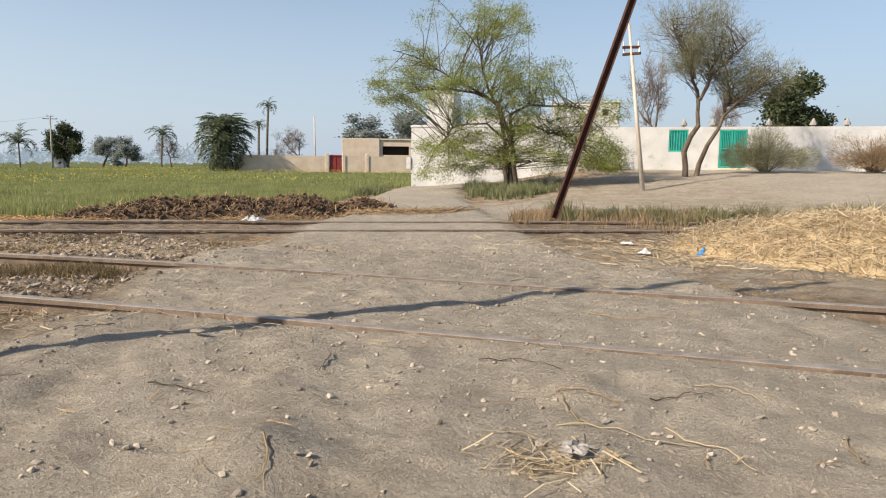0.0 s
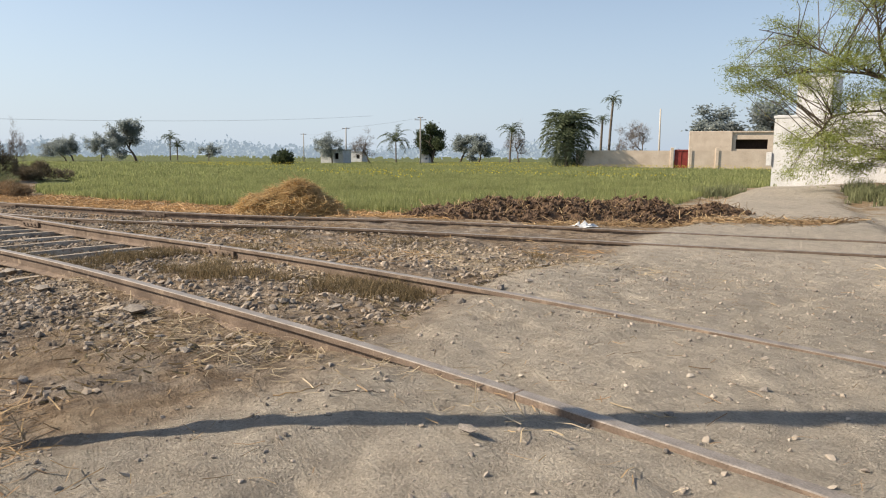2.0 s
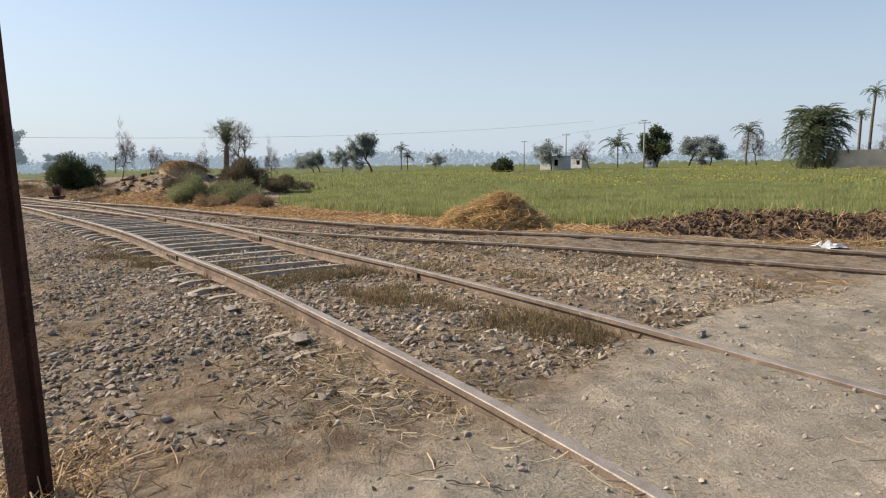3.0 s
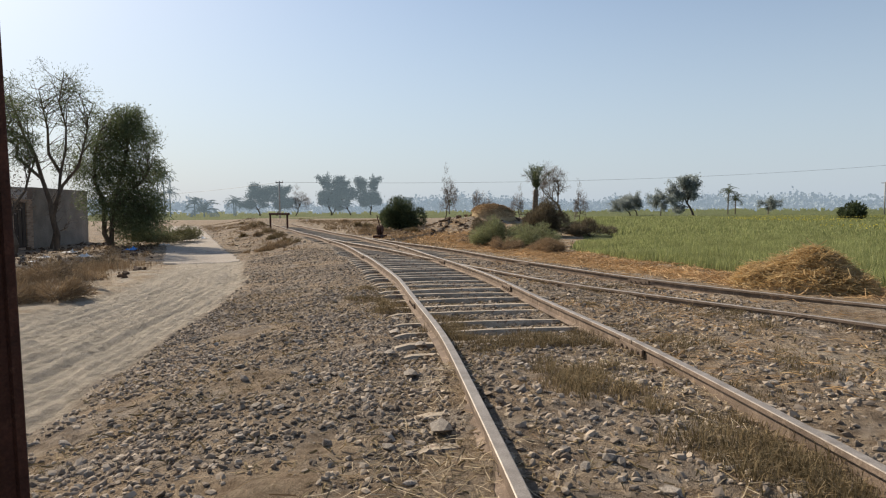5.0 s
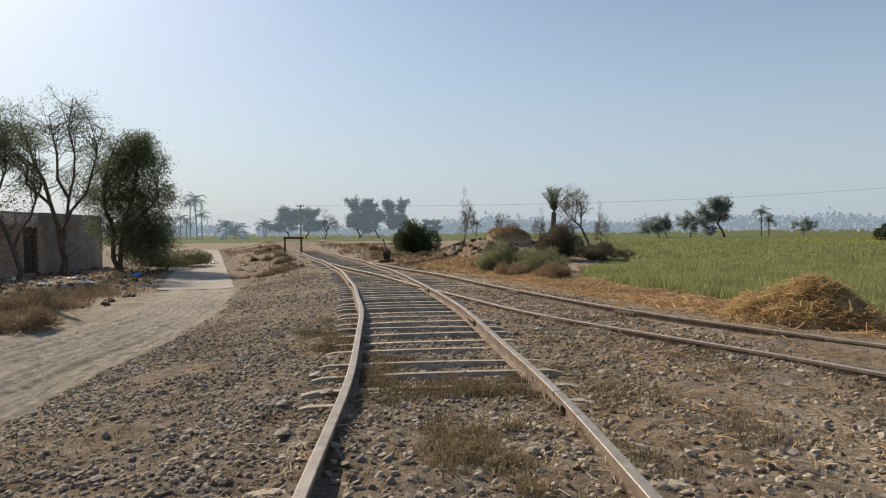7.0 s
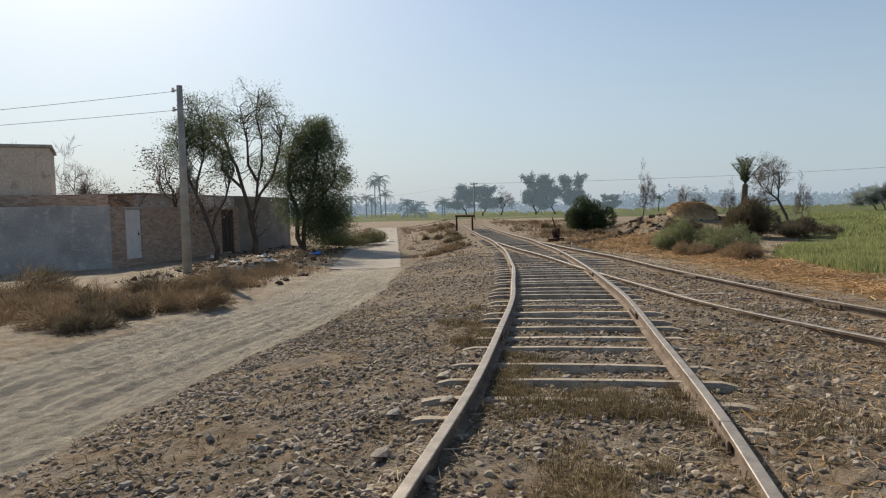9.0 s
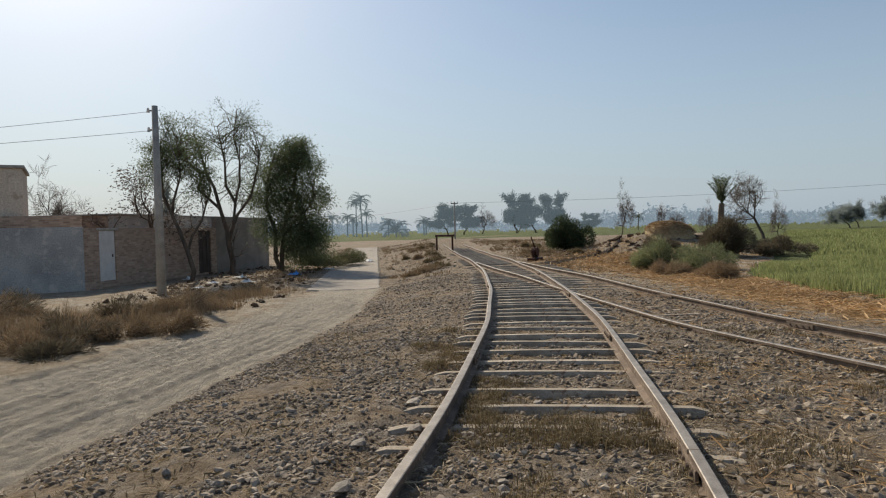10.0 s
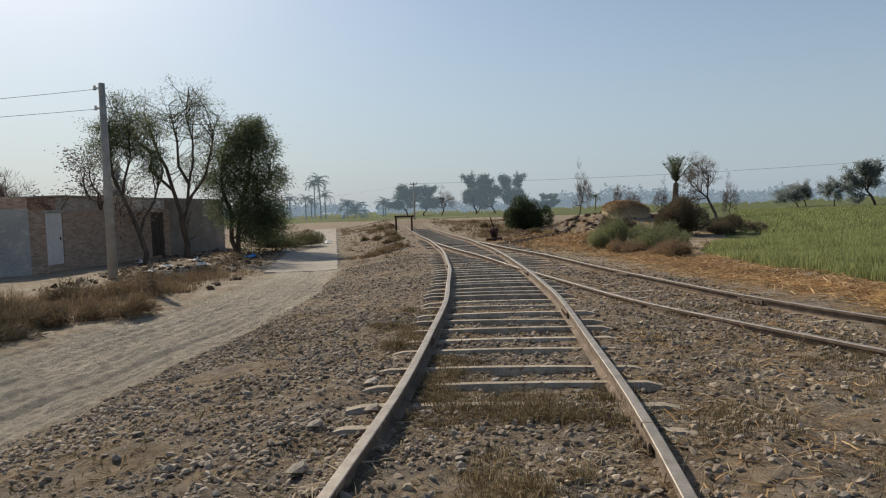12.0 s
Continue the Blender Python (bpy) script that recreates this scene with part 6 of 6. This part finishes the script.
FAR_TREES += [('bare', -8.1, 68.0, 8.6, 4.4), ('round', -2.7, 72.5, 8.1, 7.2), ('bare', -62.7, -7.4, 5.0, 2.6), ('bare', -90.8, -9.6, 4.0, 2.8), ('bare', -76.8, -1.7, 4.2, 2.8), ('bare', -82.1, 2.9, 7.0, 9.0), ('bare', -64.1, 4.6, 4.1, 2.4), ('flat', -161.8, 16.3, 4.8, 5.3), ('bare', -30.9, -38.1, 7.0, 6.5), ('twiggy', -27.4, -23.6, 5.6, 8.0), ('twiggy', -31.6, -30.4, 6.1, 5.8), ('leafy', -36.8, -31.4, 5.6, 2.6), ('flat', -153.8, 14.4, 3.7, 6.2), ('bare', -24.0, -36.0, 7.0, 5.0)]
PROTO = {
    "leafy": [tree("broadleaf_tree", "dusty green, haze-paled broadleaf tree in the distance", (0, 0, -900), 6, 6, s, DUSTYHAZELEAF, 70, 0.26, 0.14, 0.1, 1, (7, 4, 4), 0.25, 0.25, 0.05, 0.85, 0.6, 0.18) for s in (131, 132)],
    "round": [tree("broadleaf_tree", "dense dark green round-crowned tree", (0, 0, -900), 6, 4.5, 133, DARKLEAF, 90, 0.24, 0.14, 0.05, 1, (8, 5, 4), 0.15, 0.2, 0.1, 0.8, 0.5, 0.18)],
    "flat": [tree("acacia_tree", "flat-topped acacia on the far side of the field", (0, 0, -900), 5, 6, 134, DUSTYHAZELEAF, 60, 0.22, 0.11, 0.0, 1, (7, 4, 4), 0.6, 0.2, 0.02, 1.0, 0.6, 0.12)],
    "bare": [tree("bare_tree", "leafless winter tree with a fine twiggy crown", (0, 0, -900), 6, 6, s, None, twig=12, kids=(8, 5, 5), spread=0.85, bare_to=0.4, rise=0.05) for s in (135, 136)],
    "twiggy": [tree("sparse_tree", "small tree with a few dark leaves behind the wall", (0, 0, -900), 6, 5.4, 137, BROWNTWIG, 14, 0.12, 0.06, 0.1, 1, (7, 4, 4), 0.3)],
}
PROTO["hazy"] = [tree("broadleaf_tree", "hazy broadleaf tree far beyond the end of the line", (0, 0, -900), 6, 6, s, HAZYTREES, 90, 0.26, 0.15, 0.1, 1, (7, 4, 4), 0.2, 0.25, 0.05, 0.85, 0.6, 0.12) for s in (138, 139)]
FAR_TREES += [("hazy", -226, -108, 10.8, 15), ("hazy", -228.6, -102.8, 10.4, 15), ("bare", -231, -97, 10.5, 12), ("hazy", -236.4, -85.5, 14.0, 15), ("hazy", -239.4, -78.9, 12.0, 14), ("hazy", -242.4, -72.3, 13.4, 14), ("hazy", -250, -90.5, 7.0, 9), ("hazy", -255, -65, 6.5, 10)]
BASE = {"hazy": (6, 6), "leafy": (6, 6), "round": (6, 4.5), "flat": (5, 6), "bare": (6, 6), "twiggy": (6, 5.4)}
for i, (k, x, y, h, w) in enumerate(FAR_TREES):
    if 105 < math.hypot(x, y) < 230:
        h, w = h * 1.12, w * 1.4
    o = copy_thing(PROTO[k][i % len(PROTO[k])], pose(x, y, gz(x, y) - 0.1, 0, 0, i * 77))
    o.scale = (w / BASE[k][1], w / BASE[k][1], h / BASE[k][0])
for k in PROTO:
    for o in PROTO[k]:
        for c in list(o.children):
            bpy.data.objects.remove(c)
        bpy.data.objects.remove(o)

FAR_PALMS = [(-187.3, 40.2, 7.4, 4.2), (-187.0, 41.9, 5.3, 3.8), (-123.6, 71.1, 7.0, 5.4), (-118.8, 96.5, 9.2, 5.0), (-72.4, 78.3, 10.7, 2.4), (-76.7, 81.0, 8.2, 2.2), (-126.8, -77.7, 10.1, 3.8), (-138.4, -87.3, 9.9, 3.6), (-127.4, -76.9, 6.6, 3.0), (-129.9, -73.0, 4.6, 3.2), (-133.7, -66.3, 4.6, 3.0), (-113.7, -61.1, 3.8, 5.0), (-124.0, -83.6, 6.1, 3.2), (-134.1, -86.8, 6.3, 3.2), (-143.8, -71.4, 4.8, 3.0), (-142.1, -90.9, 5.8, 3.2), (-199.8, -34.5, 5.2, 2.8)]
for i, (x, y, h, w) in enumerate(FAR_PALMS):
    if y < -50:
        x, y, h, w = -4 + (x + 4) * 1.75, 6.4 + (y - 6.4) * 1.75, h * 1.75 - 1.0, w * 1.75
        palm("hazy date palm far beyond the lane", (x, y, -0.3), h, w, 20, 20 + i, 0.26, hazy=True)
    else:
        palm("slender date palm far across the fields", (x, y, -0.3), h, w, 20, 20 + i, 0.16 if h < 8 else 0.2)


def far_woods():
    rg = np.random.default_rng(140)
    n = 1100
    a = np.radians(rg.uniform(88, 250, n))
    d = rg.uniform(300, 560, n)
    cx, cy = d * np.cos(a), d * np.sin(a)
    h = rg.uniform(3.0, 8.5, n) * (0.7 + 0.7 * (vnoise(np.degrees(a) * 0.25, np.zeros(n), 141) + 0.5))
    m = 70
    u = unit(rg.normal(size=(n, m, 3))) * rg.uniform(0.3, 1, (n, m, 1))
    pos = np.stack([cx[:, None] + u[..., 0] * h[:, None] * 0.8, cy[:, None] + u[..., 1] * h[:, None] * 0.8, h[:, None] * (0.55 + 0.45 * u[..., 2])], -1).reshape(-1, 3)
    v, f = leaves(pos, rg.normal(size=pos.shape), 1.7, 1.2, rg)
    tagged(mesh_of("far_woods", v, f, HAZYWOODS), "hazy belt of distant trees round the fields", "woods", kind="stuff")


far_woods()

# ---- small things ----
lev = thing("switch_lever", (-34.2, -4.6, 0.0), "rusty track switch lever on a small stand", "switch lever")
box("base", -0.6, 0.6, -0.18, 0.18, -0.05, 0.18, IRON, lev)
part("weight", cyl_bm(bmesh.new(), (0.0, -0.12, 0.45), (0.0, 0.12, 0.45), 0.22, 0.22, 12), IRON, lev)
part("lever_arm", cyl_bm(bmesh.new(), (-0.35, 0, 0.15), (0.5, 0, 1.15), 0.035, 0.025, 8), IRON, lev)
part("bracket", box_bm(bmesh.new(), -0.3, 0.3, -0.05, 0.05, 0.18, 0.5, 0.01), IRON, lev)
bar = thing("barrier_frame", (-46.6, -15.8, 0.1), "low dark metal frame across the waste ground", "frame")
box("crossbar", -1.1, 1.1, -0.06, 0.06, 1.0, 1.15, IRON, bar)
for x in (-1.0, 0.9):
    box("leg", x - 0.05, x + 0.05, -0.05, 0.05, -0.3, 1.0, IRON, bar)
bar.rotation_euler = (0, 0, 1.1)


def rag(x, y, s, material, label, seed):
    rg = np.random.default_rng(seed)
    k = 7
    u = np.linspace(-0.5, 0.5, k)
    gx, gy = np.meshgrid(u, u)
    z = np.abs(rg.normal(size=(k, k))) * 0.4 * (0.6 - np.hypot(gx, gy)).clip(0.05)
    v = np.stack([gx + rg.normal(size=(k, k)) * 0.06, gy + rg.normal(size=(k, k)) * 0.06, z + 0.05], -1).reshape(-1, 3) * s
    i = (np.arange(k - 1)[:, None] * k + np.arange(k - 1)[None]).ravel()
    ob = mesh_of("plastic_bag", v, np.stack([i, i + 1, i + k + 1, i + k], 1), material)
    ob.location = (x, y, gz(x, y) + 0.02)
    return tagged(ob, label, "litter")


rag(-0.27, 4.8, 0.1, PLASTIC_G, "dusty grey scrap of plastic on straw", 5)
rag(-1.0, 12.2, 0.17, PLASTIC_B, "crumpled blue plastic bag on the straw", 1)
for i, (x, y, s) in enumerate(((0.3, 12.3, 0.22), (-1.7, 11.9, 0.18), (-2.2, 12.9, 0.18), (1.1, 12.9, 0.25), (-9.6, 12.6, 0.4), (-0.35, 12.0, 0.3))):
    rag(x, y, s, PLASTIC_W, "crumpled white plastic bag lying on straw", 10 + i)
for i, (x, y, s) in enumerate(((-26.1, -18.2, 0.5), (-25.2, -13.9, 0.5), (-27.6, -16.6, 0.45), (-24.6, -15.2, 0.4), (-22.6, -13.8, 0.35), (-33.5, -16.0, 0.45), (-40.2, -17.9, 0.6), (-41.0, -18.5, 0.5), (-16.3, -10.2, 0.35))):
    rag(x, y, s, PLASTIC_W, "white plastic litter on the waste ground", 30 + i)
rag(-29.4, -14.9, 0.55, PLASTIC_B, "blue plastic litter on the waste ground", 50)


def twig(x, y, length, turn, curl, r, material, label, seed):
    rg = np.random.default_rng(seed)
    n, p, a = 9, np.array([x, y]), turn
    pts = []
    for i in range(n + 1):
        z = float(ground_z(p[:1], p[1:])[0]) + r + 0.012 * abs(math.sin(i * 1.1 + seed))
        pts.append((p[0], p[1], z))
        a += curl / n + rg.normal() * 0.12
        p = p + np.array([math.cos(a), math.sin(a)]) * length / n
    c = np.array(pts) - np.array([x, y, 0])
    d = unit(np.gradient(c, axis=0))
    u = unit(np.cross(d, np.array([[0, 0, 1.0]])))
    w = np.cross(u, d)
    q = np.arange(5) * 2 * np.pi / 5
    rad = (r * np.linspace(1.15, 0.6, n + 1))[:, None, None]
    v = (c[:, None] + (u[:, None] * np.cos(q)[None, :, None] + w[:, None] * np.sin(q)[None, :, None]) * rad).reshape(-1, 3)
    j = np.arange(5)
    f = np.concatenate([np.stack([i * 5 + j, i * 5 + (j + 1) % 5, (i + 1) * 5 + (j + 1) % 5, (i + 1) * 5 + j], 1) for i in range(n)])
    ob = mesh_of("twig", v, f, material, smooth=True)
    ob.location = (x, y, 0)
    return tagged(ob, label, "twig")


for i, (x, y, ln, turn, curl, m) in enumerate(((-1.06, 5.62, 0.5, 0.7, -0.9, BARK), (-0.95, 6.1, 0.35, -0.4, -2.0, DULLSTRAW), (-0.42, 5.02, 0.5, 0.25, 0.5, STRAW), (-0.05, 5.2, 0.42, -0.5, -0.6, STRAW), (-0.16, 5.42, 0.28, 0.9, -0.8, BARK), (-0.02, 5.65, 0.3, 0.1, -0.3, STRAW), (-0.55, 5.35, 0.3, 0.2, -0.4, DULLSTRAW), (-0.5, 5.3, 0.3, -1.2, 0.3, DULLSTRAW), (-1.75, 5.3, 0.22, -0.9, 0.5, BARK), (-2.2, 4.55, 0.3, 0.5, 0.1, BARK), (-1.2, 4.25, 0.2, -0.4, -0.8, DULLSTRAW), (-3.55, 4.72, 0.3, 0.6, 1.4, DULLSTRAW), (-3.3, 4.9, 0.25, 0.9, 0.8, BARK), (-2.55, 5.9, 0.3, 0.2, 0.1, STRAW), (-0.9, 6.9, 0.6, 0.2, 0.2, DULLSTRAW), (-1.9, 7.9, 0.4, 1.2, -0.6, BARK), (0.6, 5.2, 0.2, 1.9, 0.2, DULLSTRAW))):
    twig(x, y, ln, turn, curl, 0.003, m, "dry curved stalk lying on the dusty crossing", 400 + i)
